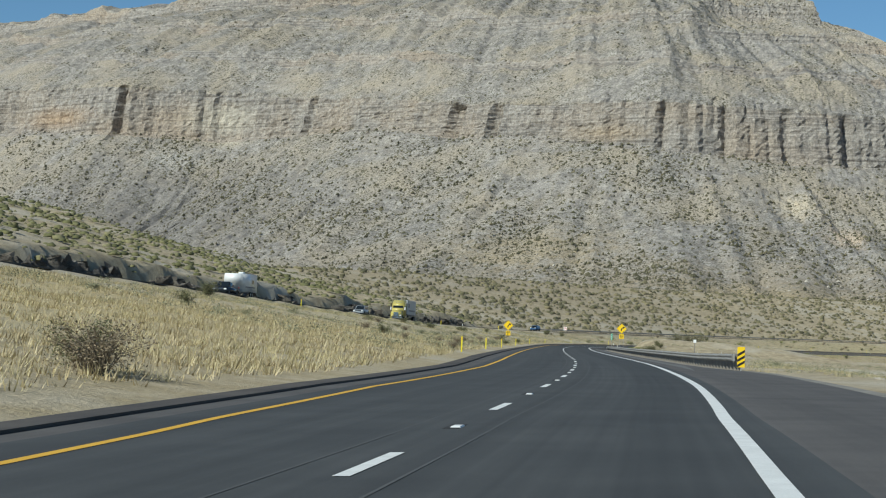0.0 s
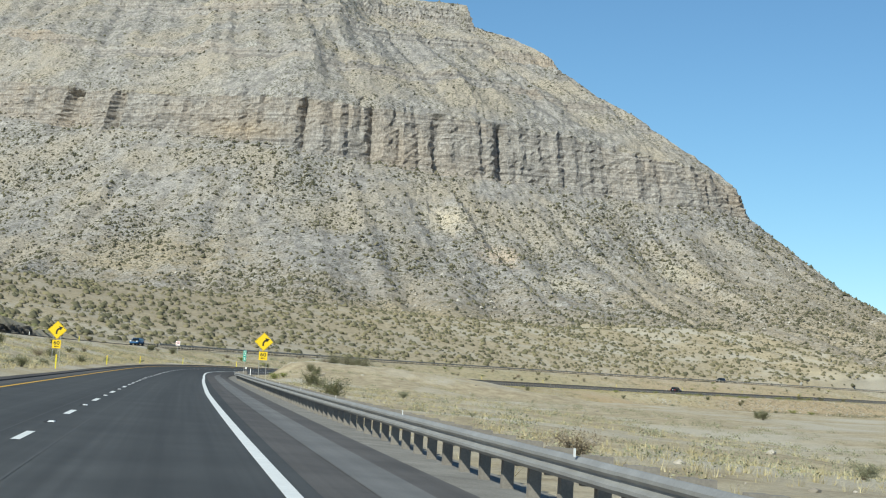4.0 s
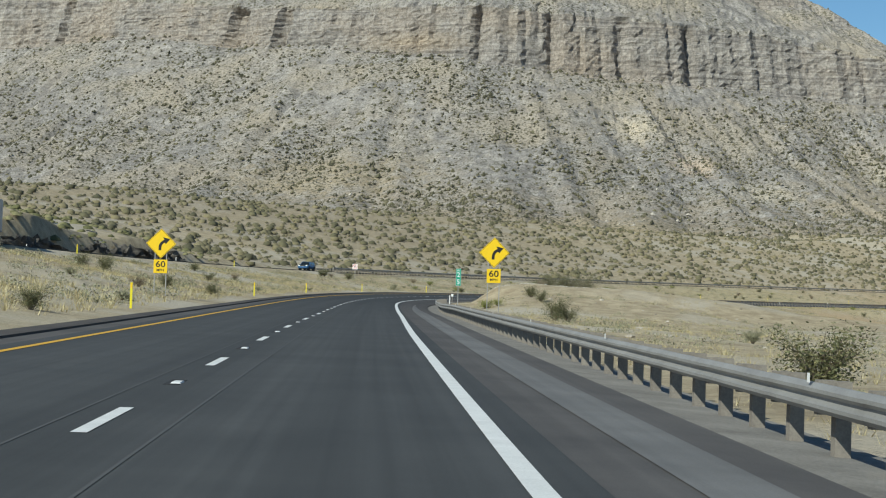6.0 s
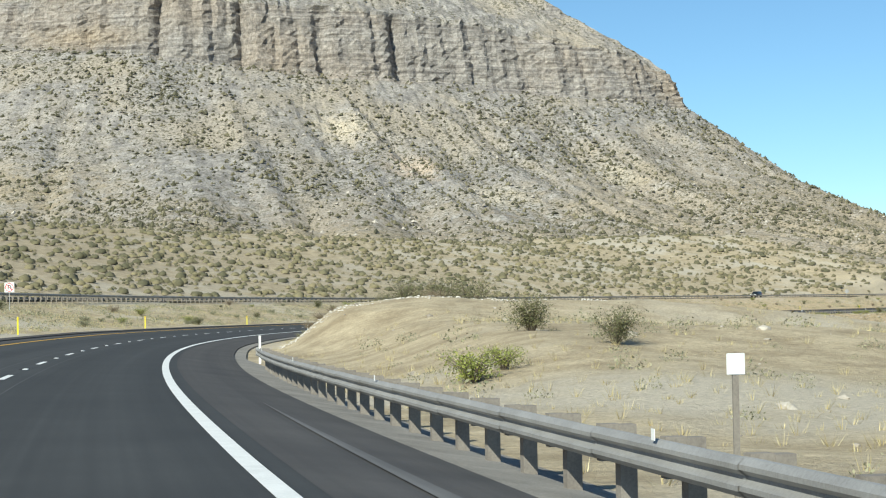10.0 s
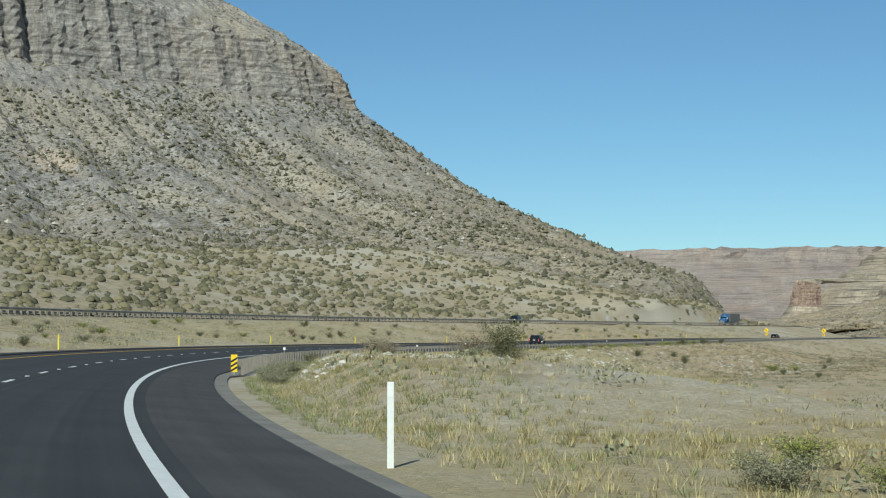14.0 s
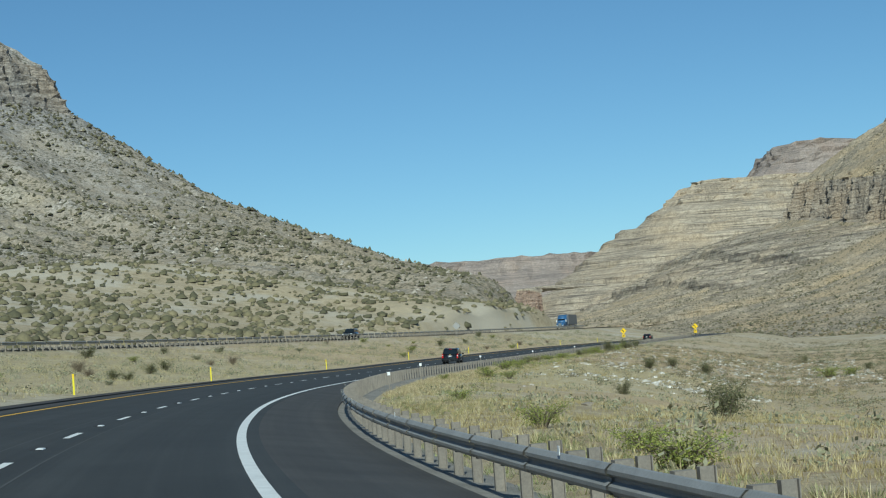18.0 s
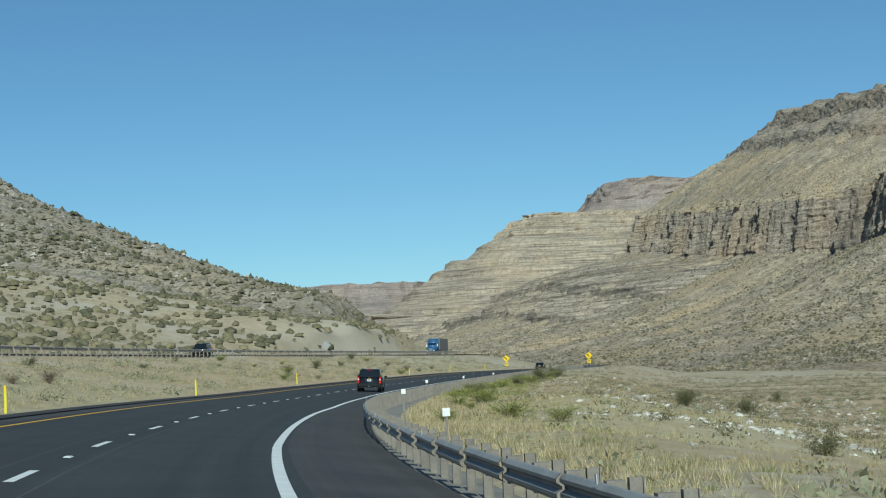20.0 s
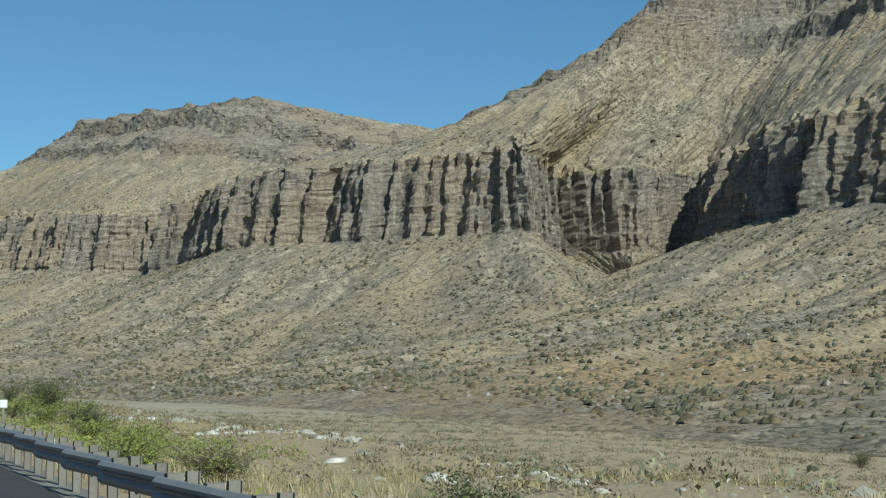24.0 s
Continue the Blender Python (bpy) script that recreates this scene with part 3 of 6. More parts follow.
    # pillars with sharp clefts between them
    pillar = np.minimum(np.abs(noise1(U + 3 * rel, 0.15 / size)), 1.0) - 0.5
    butt = noise1(U, 0.045 / size) * 6.0 * rugged * size + pillar * column * 2.2 + noise1(U, 0.42 / size) * column * 0.4
    # beds: each level has its own blocks and ledge
    level = np.clip(np.floor(rel * 6 + 0.3 * noise1(U, 0.02 / size)), -1, 6).astype(int)
    blocks = rng.rand(9, 4000)
    cell = np.floor((U + level * 3.7 * size + noise1(U, 0.1 / size) * 3) / (7.0 * size)).astype(int) % 4000
    block = (blocks[level + 1, cell] - 0.5) * 3.4 * rugged * size
    ledge = np.where((rel > 0) & (rel <= 1), (level + blocks[level + 1, 0] - 0.5) * -1.0 * size, np.where(rel > 1, -6.0 * size, 0))
    off = off + (butt + block) * face + ledge
    for cx, cy, cw, cd in cuts:
        at = u[np.argmin((c[:, 0] - cx) ** 2 + (c[:, 1] - cy) ** 2)]
        off = off - cd * np.exp(-((U - at) / cw) ** 4) * smooth(-0.08, 0.0, rel) * (1 - smooth(0.75, 1.05, rel))
    gul = (noise1(U + off * 0.15, 0.05 / size) * 0.6 + noise1(U - off * 0.1, 0.13 / size) * 0.4) * gully
    Z = Z + gul * smooth(0.02, 0.3, -rel) * (1 - smooth(0.75, 1.0, -rel))
    Z = Z + smooth(1.0, 40, rel) * (noise1(U + off * 0.3, 0.03 / size) * 0.6 + noise1(U - off * 0.2, 0.09 / size) * 0.4) * gully * 1.3
    off = np.where(off > 0, off * c[:, 5][:, None], off)
    lo, hi, out = np.minimum(off + 12, 0), np.clip(off, -12, 110 * size), np.maximum(off - 110 * size, 0)
    # behind the cliff's edge the slope follows the broad line of the wall, not each recess
    broad = (min(n - 2, int(300 * size / du)) - 1) | 1
    bk = np.hanning(broad + 2)[1:-1]
    ease = smooth(0, 70 * size, -lo)
    for k in range(2):
        c_wide = np.convolve(np.pad(c[:, k], broad // 2, mode="reflect", reflect_type="odd"), bk / bk.sum(), "valid")[:n]
        lo_shift = (c_wide - c[:, k])[:, None] * ease
        if k == 0:
            shift_x = lo_shift
        else:
            shift_y = lo_shift
    X = shift_x + c[:, 0][:, None] + nrm[:, 0][:, None] * hi + far_n[:, 0][:, None] * lo + mid_n[:, 0][:, None] * out
    Y = shift_y + c[:, 1][:, None] + nrm[:, 1][:, None] * hi + far_n[:, 1][:, None] * lo + mid_n[:, 1][:, None] * out
    # the scree's foot sinks under the ground before it comes near the road
    rs = np.arange(0, 1700, 20.0)
    rx, ry = plan(rs, 0 * rs)
    for j in np.nonzero(pr[:, 1] < -0.5)[0]:
        far2 = (X[:, j][:, None] - rx) ** 2 + (Y[:, j][:, None] - ry) ** 2
        k = far2.argmin(1)
        gap = np.sqrt(far2.min(1)) * np.sign((X[:, j] - rx[k]) * np.cos(heading(rs[k])) - (Y[:, j] - ry[k]) * np.sin(heading(rs[k]))) * side
        Z[:, j] -= 40 * (1 - smooth(clear, clear * 1.8 + 9, gap))
    jit = du * 0.15
    X, Y, Z = X + rng.randn(n, nv) * jit, Y + rng.randn(n, nv) * jit, Z + rng.randn(n, nv) * jit * 0.7
    ob = new(name, raw_mesh(name, np.stack([X, Y, Z], -1).reshape(-1, 3), grid_faces(n, nv), mats, (kind[:-1, 1:].reshape(-1) > 0.5).astype(np.int32)))
    tagged(ob, label, "mountain", kind="structure")
    return X, Y, Z, rel


NORTH_LINE = ((-1500, 1880, 190, 42, 0.8), (-900, 1620, 184, 42, 0.82), (-640, 1480, 176, 43, 0.86), (-509, 1410, 171, 43, 0.88), (-406, 1420, 166, 43, 0.92), (-320, 1385, 171, 31, 1.05), (-250, 1345, 171, 25), (-190, 1305, 160, 27), (-120, 1280, 157, 27),
              (-36, 1246, 147, 37), (62, 1258, 139, 41, 0.88), (160, 1285, 136, 39, 0.88, 1.0), (251, 1298, 129, 32, 0.98, 0.97), (297, 1308, 126, 22, 1.05, 0.8), (298, 1360, 116, 18, 0.6, 0.62), (340, 1415, 108, 17, 0.36, 0.48), (385, 1465, 98, 16, 0.3, 0.4), (365, 1540, 92, 15, 0.3, 0.4), (235, 1680, 88, 20, 0.3, 0.45), (60, 1950, 86, 24, 0.2, 0.6))
TALUS = ((480, -1.1, 0), (400, -1.0, 0), (290, -0.86, 0), (195, -0.70, 0), (144, -0.56, 0), (95, -0.41, 0), (45, -0.2, 0), (0, 0, 0), (-2, 0.33, 1), (-4, 0.66, 1), (-6, 1.0, 1))
NORTH = hill("mountain_north", NORTH_LINE, TALUS + ((-60, 40, 0), (-68, 48, 1), (-140, 88, 0), (-147, 98, 1), (-235, 130, 0), (-246, 150, 1), (-330, 168, 0), (-520, 174, 0)), [SCREE, CLIFF], 2.8,
             "grey limestone mountain with a banded cliff and shrub-dotted scree", seed=1.3, foot=4, column=1.5, rugged=0.55, drop=1.0, side=-1, clear=40,
             cuts=((-196, 1308, 7, 12), (-28, 1246, 3.0, 8), (66, 1258, 3.5, 8), (-505, 1410, 4, 12), (-330, 1390, 4, 7), (110, 1272, 3.5, 7), (-158, 1292, 4, 7), (20, 1252, 3, 6)))
EAST_TALUS = ((520, -1.09, 0), (420, -1.0, 0), (310, -0.89, 0), (220, -0.77, 0), (144, -0.62, 0), (95, -0.46, 0), (45, -0.24, 0), (0, 0, 0), (-2, 0.33, 1), (-4, 0.66, 1), (-6, 1.0, 1))
EAST_LINE = ((1900, 2300, 124, 36, 0.8), (1620, 2170, 126, 36, 0.9), (1450, 2030, 128, 36, 0.95), (1354, 1935, 126, 38, 1.0), (1296, 1810, 112, 42, 1.1), (1234, 1690, 98, 46, 1.08), (1184, 1592, 95, 46, 0.98), (1222, 1500, 90, 46, 0.78), (1120, 1440, 82, 46, 0.6),
             (1000, 1375, 73, 44, 0.42), (906, 1246, 79, 43, 0.3), (900, 1195, 79, 43, 0.6), (894, 1139, 79, 43, 0.8), (872, 1050, 79, 43, 1.2), (948, 1066, 72, 44, 1.3), (925, 1012, 72, 44, 1.3), (972, 1004, 72, 44, 1.3), (889, 948, 79, 43, 1.25), (833, 899, 79, 43, 1.25),
             (800, 840, 78, 43, 1.25), (740, 760, 76, 44, 1.3), (700, 640, 74, 44, 1.3), (680, 500, 70, 44, 1.3), (680, 300, 66, 44, 1.3))
_rs = np.arange(0, 1700, 20.0)
_rx, _ry = plan(_rs, 0 * _rs)


def reach_road(q):
    """Spread of the scree that brings its foot close to the road."""
    gap = float(np.sqrt((_rx - q[0]) ** 2 + (_ry - q[1]) ** 2).min())
    return (*q, min(max((gap - 40) / 430, 0.4), 1.75 if q[1] < 1300 else 1.35))


EAST = hill("mountain_east", [reach_road(q) for q in EAST_LINE], EAST_TALUS + ((-60, 36, 0), (-104, 60, 0), (-109, 70, 1), (-140, 82, 1), (-146, 98, 1), (-180, 101, 1), (-187, 109, 1), (-260, 101, 1), (-420, 84, 0)), [SCREE_EAST, CLIFF_EAST], 2.6,
            "brown limestone mountain with a columned cliff band above scree", seed=2.2, foot=-6, column=3.6,
            cuts=((1228, 1680, 9, 16), (1290, 1800, 6, 9), (960, 1320, 6, 9), (900, 1195, 5, 8), (884, 1095, 5, 8), (850, 915, 6, 10), (770, 800, 10, 14)))
SHOULDER_LINE = ((1950, 2900, 112, 4, 0.05), (1700, 2480, 114, 4, 0.05), (1500, 2230, 118, 4, 0.05), (1378, 1990, 122, 3, 0.05), (1285, 1840, 106, 3, 0.05), (1222, 1725, 92, 3, 0.05), (1165, 1620, 84, 3, 0.05), (1130, 1540, 44, 2, 0.05), (1100, 1470, 0, 1, 0.05))
PALE_P = ((420, -1.1, 0), (300, -0.85, 0), (200, -0.66, 0), (194, -0.60, 1), (140, -0.46, 0), (135, -0.38, 1), (80, -0.24, 0), (76, -0.17, 1), (25, -0.04, 0), (0, 0, 0), (-4, 1.0, 1), (-120, 20, 0), (-500, 24, 0))
SHOULDER_HILL = hill("pale_ridge", SHOULDER_LINE, PALE_P, [PALE, PALE], 5.0, "pale stepped limestone ridge below the columned cliff", seed=6.3, foot=-20, column=3.0)
MESA_LINE = ((3300, 4300, 330, 62), (2960, 4010, 332, 62), (2800, 3865, 334, 62), (2815, 3790, 334, 62), (2950, 3700, 334, 62), (3400, 3440, 334, 62), (3900, 3100, 334, 60))
MESA_P = ((640, -1.1, 0), (560, -0.96, 0), (470, -0.84, 0), (464, -0.79, 1), (400, -0.69, 0), (394, -0.64, 1), (330, -0.555, 0), (324, -0.51, 1), (262, -0.43, 0), (256, -0.385, 1), (190, -0.30, 0), (184, -0.255, 1), (150, -0.225, 0), (142, -0.17, 1), (96, -0.155, 0), (60, -0.09, 0), (55, -0.06, 1), (28, -0.03, 0), (0, 0, 0), (-8, 0.25, 1), (-30, 0.42, 1), (-38, 0.68, 1), (-62, 0.82, 1), (-68, 1.0, 1), (-190, 4, 0), (-600, 8, 0))
hill("mesa_far", MESA_LINE, MESA_P, [PALE, PALE], 11.0, "pale layered limestone mesa far down the gorge", seed=3.1, foot=-20, size=2.2, gully=10)
RED_ROCK = rock_material("red_sandstone_bluff", (0.25, 0.16, 0.115), (0.42, 0.31, 0.24), (0.40, 0.29, 0.22), 0.25, 0.5)
hill("red_bluff", ((1992, 3412, 66, 44), (1966, 3372, 70, 46), (1957, 3346, 72, 48), (1976, 3328, 72, 48), (2004, 3318, 68, 44)), ((70, -1.0, 0), (25, -0.4, 0), (0, 0, 0), (-3, 0.33, 1), (-6, 0.66, 1), (-9, 1.0, 1), (-60, 6, 0), (-200, 10, 0)), [PALE, RED_ROCK], 4.5,
     "reddish sandstone bluff at the foot of the pale mesa", seed=7.1, foot=-10, size=0.8, gully=2)
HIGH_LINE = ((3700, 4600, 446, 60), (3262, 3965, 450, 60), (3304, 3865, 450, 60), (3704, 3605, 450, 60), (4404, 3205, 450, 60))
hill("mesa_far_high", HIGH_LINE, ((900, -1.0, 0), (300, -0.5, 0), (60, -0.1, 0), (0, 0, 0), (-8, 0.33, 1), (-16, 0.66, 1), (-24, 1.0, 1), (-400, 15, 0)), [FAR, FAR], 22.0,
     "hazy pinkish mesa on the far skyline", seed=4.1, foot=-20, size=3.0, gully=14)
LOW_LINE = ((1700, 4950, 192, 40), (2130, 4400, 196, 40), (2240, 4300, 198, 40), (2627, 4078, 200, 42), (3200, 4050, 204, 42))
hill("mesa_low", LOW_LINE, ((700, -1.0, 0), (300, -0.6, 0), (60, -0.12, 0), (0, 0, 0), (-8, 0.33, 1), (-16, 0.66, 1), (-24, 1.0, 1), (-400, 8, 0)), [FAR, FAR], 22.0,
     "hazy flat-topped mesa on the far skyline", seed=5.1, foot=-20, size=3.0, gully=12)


# ---- building parts ----
def part(name, bm, mat, parent, label="", bevel=0.0, segments=2, smoothed=False):
    """Links a bmesh as one mesh object under a thing or a part."""
    if bevel:
        bmesh.ops.bevel(bm, geom=bm.edges[:], offset=bevel, segments=segments, affect="EDGES", clamp_overlap=True)
    me = bpy.data.meshes.new(name)
    bm.to_mesh(me)
    bm.free()
    me.materials.append(mat)
    if smoothed:
        me.polygons.foreach_set("use_smooth", np.ones(len(me.polygons), dtype=bool))
    ob = new(name, me)
    ob.parent = parent
    if label:
        ob["label"] = label
    return ob


def box(cx, cy, cz, sx, sy, sz, top=(1, 1), shift=(0, 0), bm=None):
    """A block whose top may be narrower (top) and moved (shift)."""
    bm = bm or bmesh.new()
    v = []
    for k, (fx, fy, ox, oy) in enumerate(((1, 1, 0, 0), (top[0], top[1], *shift))):
        z = cz + (k - 0.5) * sz
        v += [bm.verts.new((cx + ox + x * sx * fx / 2, cy + oy + y * sy * fy / 2, z)) for x, y in ((-1, -1), (1, -1), (1, 1), (-1, 1))]
    for f in ((3, 2, 1, 0), (4, 5, 6, 7), (0, 1, 5, 4), (1, 2, 6, 5), (2, 3, 7, 6), (3, 0, 4, 7)):
        bm.faces.new([v[i] for i in f])
    return bm


def rod(a, b, r0, r1=None, sides=8, bm=None):
    bm = bm or bmesh.new()
    a, b = Vector(a), Vector(b)
    r1 = r0 if r1 is None else r1
    q = (b - a).to_track_quat("Z", "Y")
    rings = []
    for p, r in ((a, r0), (b, r1)):
        rings.append([bm.verts.new(p + q @ Vector((r * math.cos(i * 6.2832 / sides), r * math.sin(i * 6.2832 / sides), 0))) for i in range(sides)])
    for i in range(sides):
        j = (i + 1) % sides
        bm.faces.new((rings[0][i], rings[0][j], rings[1][j], rings[1][i]))
    bm.faces.new(rings[0][::-1])
    bm.faces.new(rings[1])
    return bm


def prism(outline, y0, y1, bm=None):
    """A flat outline in x, z given depth along y."""
    bm = bm or bmesh.new()
    a = [bm.verts.new((x, y0, z)) for x, z in outline]
    b = [bm.verts.new((x, y1, z)) for x, z in outline]
    n = len(outline)
    bm.faces.new(a)
    bm.faces.new(b[::-1])
    for i in range(n):
        j = (i + 1) % n
        bm.faces.new((a[j], a[i], b[i], b[j]))
    bmesh.ops.recalc_face_normals(bm, faces=bm.faces[:])
    return bm


def side_prism(outline, x0, x1, bm=None):
    """A flat outline in y, z given width along x."""
    bm = prism(outline, x0, x1, bm)
    for v in bm.verts:
        v.co = Vector((v.co.y, v.co.x, v.co.z))
    bmesh.ops.recalc_face_normals(bm, faces=bm.faces[:])
    return bm


def lettering(name, text, size, mat, parent, at, squeeze=1.0):
    """Raised letters in the x, z plane facing -y."""
    cu = bpy.data.curves.new("letters", "FONT")
    cu.body, cu.size, cu.align_x, cu.align_y, cu.extrude = text, size, "CENTER", "CENTER", 0.003
    cu.resolution_u, cu.offset = 3, size * 0.012
    tmp = new("letters", cu)
    me = bpy.data.meshes.new_from_object(tmp.evaluated_get(bpy.context.evaluated_depsgraph_get()))
    bpy.data.objects.remove(tmp)
    bpy.data.curves.remove(cu)
    me.transform(Matrix.Translation(at) @ Matrix.Rotation(radians(90), 4, "X") @ Matrix.Diagonal((squeeze, 1, 1, 1)))
    me.materials.clear()
    me.materials.append(mat)
    ob = new(name, me)
    ob.parent = parent
    return ob


def ground_at(s, d):
    return float(ground_height(np.array([s]), np.array([d]))[0])


def stand(s, d, turn=0.0, z=None):
    """The pose of a thing at a place of the plan: its y axis runs along the road."""
    x, y = plan(s, d)
    return Matrix.Translation((float(x), float(y), ground_at(s, d) if z is None else z)) @ Matrix.Rotation(-float(heading(s)) + radians(turn), 4, "Z")


def thing(name, m, label, category, group=""):
    ob = new(name)
    ob.empty_display_size = 0.3
    ob.matrix_world = m
    return tagged(ob, label, category, group)


def road_z(s, d):
    return float(rise(s) - bank(s) * d - droop(s, d) + 0.02)


# ---- guardrails ----
def beam_mesh(length):
    """A W-beam section along y, its face to -x."""
    prof = [(0.0, 0.155), (-0.03, 0.15), (-0.08, 0.10), (-0.08, 0.06), (-0.015, 0.015), (-0.015, -0.015), (-0.08, -0.06), (-0.08, -0.10), (-0.03, -0.15), (0.0, -0.155)]
    loop = prof + [(x + 0.008, z * 0.985) for x, z in prof[::-1]]
    bm = bmesh.new()
    a = [bm.verts.new((x, -length / 2, z)) for x, z in loop]
    b = [bm.verts.new((x, length / 2, z)) for x, z in loop]
    for i in range(len(loop)):
        j = (i + 1) % len(loop)
        bm.faces.new((a[i], a[j], b[j], b[i]))
    bmesh.ops.recalc_face_normals(bm, faces=bm.faces[:])
    me = bpy.data.meshes.new("beam")
    bm.to_mesh(me)
    bm.free()
    me.materials.append(STEEL)
    return me


def post_mesh(wood):
    """Post with its spacer block behind the beam: a steel section or a square timber."""
    bm = bmesh.new()
    if wood:
        box(0.28, 0, -0.33, 0.17, 0.17, 1.0, bm=bm)
    else:
        box(0.245, 0, -0.34, 0.012, 0.10, 1.08, bm=bm)
        box(0.315, 0, -0.34, 0.13, 0.012, 1.08, bm=bm)
        box(0.385, 0, -0.34, 0.012, 0.10, 1.08, bm=bm)
    box(0.10, 0, 0.0, 0.19, 0.15, 0.36, bm=bm)
    me = bpy.data.meshes.new("post")
    bm.to_mesh(me)
    bm.free()
    me.materials.append(POST)
    return me


def tab_mesh():
    bm = box(-0.085, 0, 0.2, 0.006, 0.09, 0.1)
    me = bpy.data.meshes.new("reflector_tab")
    bm.to_mesh(me)
    bm.free()
    me.materials.append(SIGN_WHITE)
    return me


BEAM, TIMBER, STEEL_POST, TAB = beam_mesh(3.86), post_mesh(True), post_mesh(False), tab_mesh()


def guardrail(s0, s1, d_of, z_of, label, side=1, timber=True, tabs=True, ends=True):
    """A run of W-beam on posts. side 1: the beam faces left of the road's way, -1: right."""
    rail = thing("guardrail", Matrix.Identity(4), label, "guardrail", "guardrails")
    n = int((s1 - s0) / 3.81)
    for i in range(n):
        for k, (me, off) in enumerate(((BEAM, 1.905), (TIMBER if timber else STEEL_POST, 0.0), (TIMBER if timber else STEEL_POST, 1.905))):
            s = s0 + i * 3.81 + off
            d = d_of(s)
            x, y = plan(s, d)
            m = Matrix.Translation((float(x), float(y), z_of(s, d) + 0.56)) @ Matrix.Rotation(-float(heading(s)) + (0 if side > 0 else math.pi), 4, "Z")
            ob = new("beam" if k == 0 else "post", me)
            ob.matrix_world = m
            ob.parent = rail
        if tabs and i % 4 == 1:
            ob = new("reflector_tab", TAB)
            ob.matrix_world = m
            ob.parent = rail
    if ends:
        for s, way in ((s0, -1), (s0 + n * 3.81, 1)):
            d = d_of(s)
            x, y = plan(s, d)
            bm = box(-0.03, way * 0.35, 0, 0.10, 0.7, 0.34)
            p = part("end_terminal", bm, STEEL, rail, "flattened steel end terminal", 0.02)
            p.matrix_world = Matrix.Translation((float(x), float(y), z_of(s, d) + 0.56)) @ Matrix.Rotation(-float(heading(s)), 4, "Z")
    return rail


guardrail(78, 382, lambda s: 4.75, road_z, "weathered steel W-beam guardrail on dark posts beside the shoulder", 1, True)
guardrail(531, 1030, between(((531, 4.65), (560, 4.55), (645, 4.33), (665, 4.24), (682, 4.0), (700, 3.97), (725, 4.02), (740, 4.2), (755, 4.42), (785, 4.72), (1030, 4.75))), road_z, "steel W-beam guardrail curving along the outer shoulder", 1, False)
opp_gz = lambda s, d: float(opp_z(s)) + 0.02
guardrail(482, 1060, lambda s: float(opp_d(s)) + 6.3, opp_gz, "steel guardrail along the opposite carriageway above the median", -1, False, False)
guardrail(505, 1000, lambda s: float(opp_d(s)) - 6.3, opp_gz, "steel guardrail on the mountain side of the opposite carriageway", 1, False, False)


# ---- signs and posts ----
def arrow_outline():
    r0, r1, cx, cz = 0.40, 0.60, 0.42, -0.42
    out = [(cx - r1, -0.62), (cx - r1, cz)]
    out += [(cx - r1 * math.cos(a), cz + r1 * math.sin(a)) for a in np.linspace(0.1, 1.25, 7)]
    tip = (0.66, 0.22)
    out += [(0.12, 0.33), tip, (0.34, -0.16)]
    out += [(cx - r0 * math.cos(a), cz + r0 * math.sin(a)) for a in np.linspace(1.15, 0.1, 7)]
    out += [(cx - r0, cz), (cx - r0, -0.62)]
    return [(x * 0.78, z * 0.78 + 0.10) for x, z in out]


def diamond(r):
    return [(0, r), (r, 0), (0, -r), (-r, 0)]


def curve_sign(m, flip=1, plate=True, label=""):
    t = thing("curve_warning_sign", m, label, "road sign", "curve warning signs")
    for x in (-0.33, 0.33):
        part("post", box(x, 0.05, 1.35, 0.05, 0.05, 3.5), STEEL, t)
    panel = part("panel", prism(diamond(0.862), -0.005, 0.01), SIGN_YELLOW, t, "bright yellow diamond panel", 0.003)
    panel.location.z = 3.45
    part("border", prism(diamond(0.825), -0.008, -0.006), SIGN_BLACK, panel, "thin black border")
    part("field", prism(diamond(0.80), -0.011, -0.009), SIGN_YELLOW, panel, "yellow field")
    part("arrow", prism([(x * flip, z) for x, z in arrow_outline()], -0.016, -0.012), SIGN_BLACK, panel, "black arrow bending aside")
    if plate:
        p = part("speed_plate", box(0, 0, 2.14, 0.78, 0.012, 0.78), SIGN_YELLOW, t, "yellow advisory speed plate", 0.003)
        lettering("speed_figure", "60", 0.50, SIGN_BLACK, p, (0, -0.012, 2.25), 1.15)
        lettering("speed_unit", "MPH", 0.20, SIGN_BLACK, p, (0, -0.012, 1.92), 1.1)
    return t


curve_sign(stand(285.5, -12.2, 0, 0.0), 1, True, "yellow curve warning sign with 60 MPH plate in the grassy median")
curve_sign(stand(282.8, 6.8, 0, 0.05), 1, True, "yellow curve warning sign with 60 MPH plate behind the guardrail")
curve_sign(stand(1021, -12.4, 0, 0.6), -1, True, "yellow curve warning sign in the median far down the road")
curve_sign(stand(1020, 6.9, 0, 0.4), -1, True, "yellow curve warning sign beside the far bend of the road")

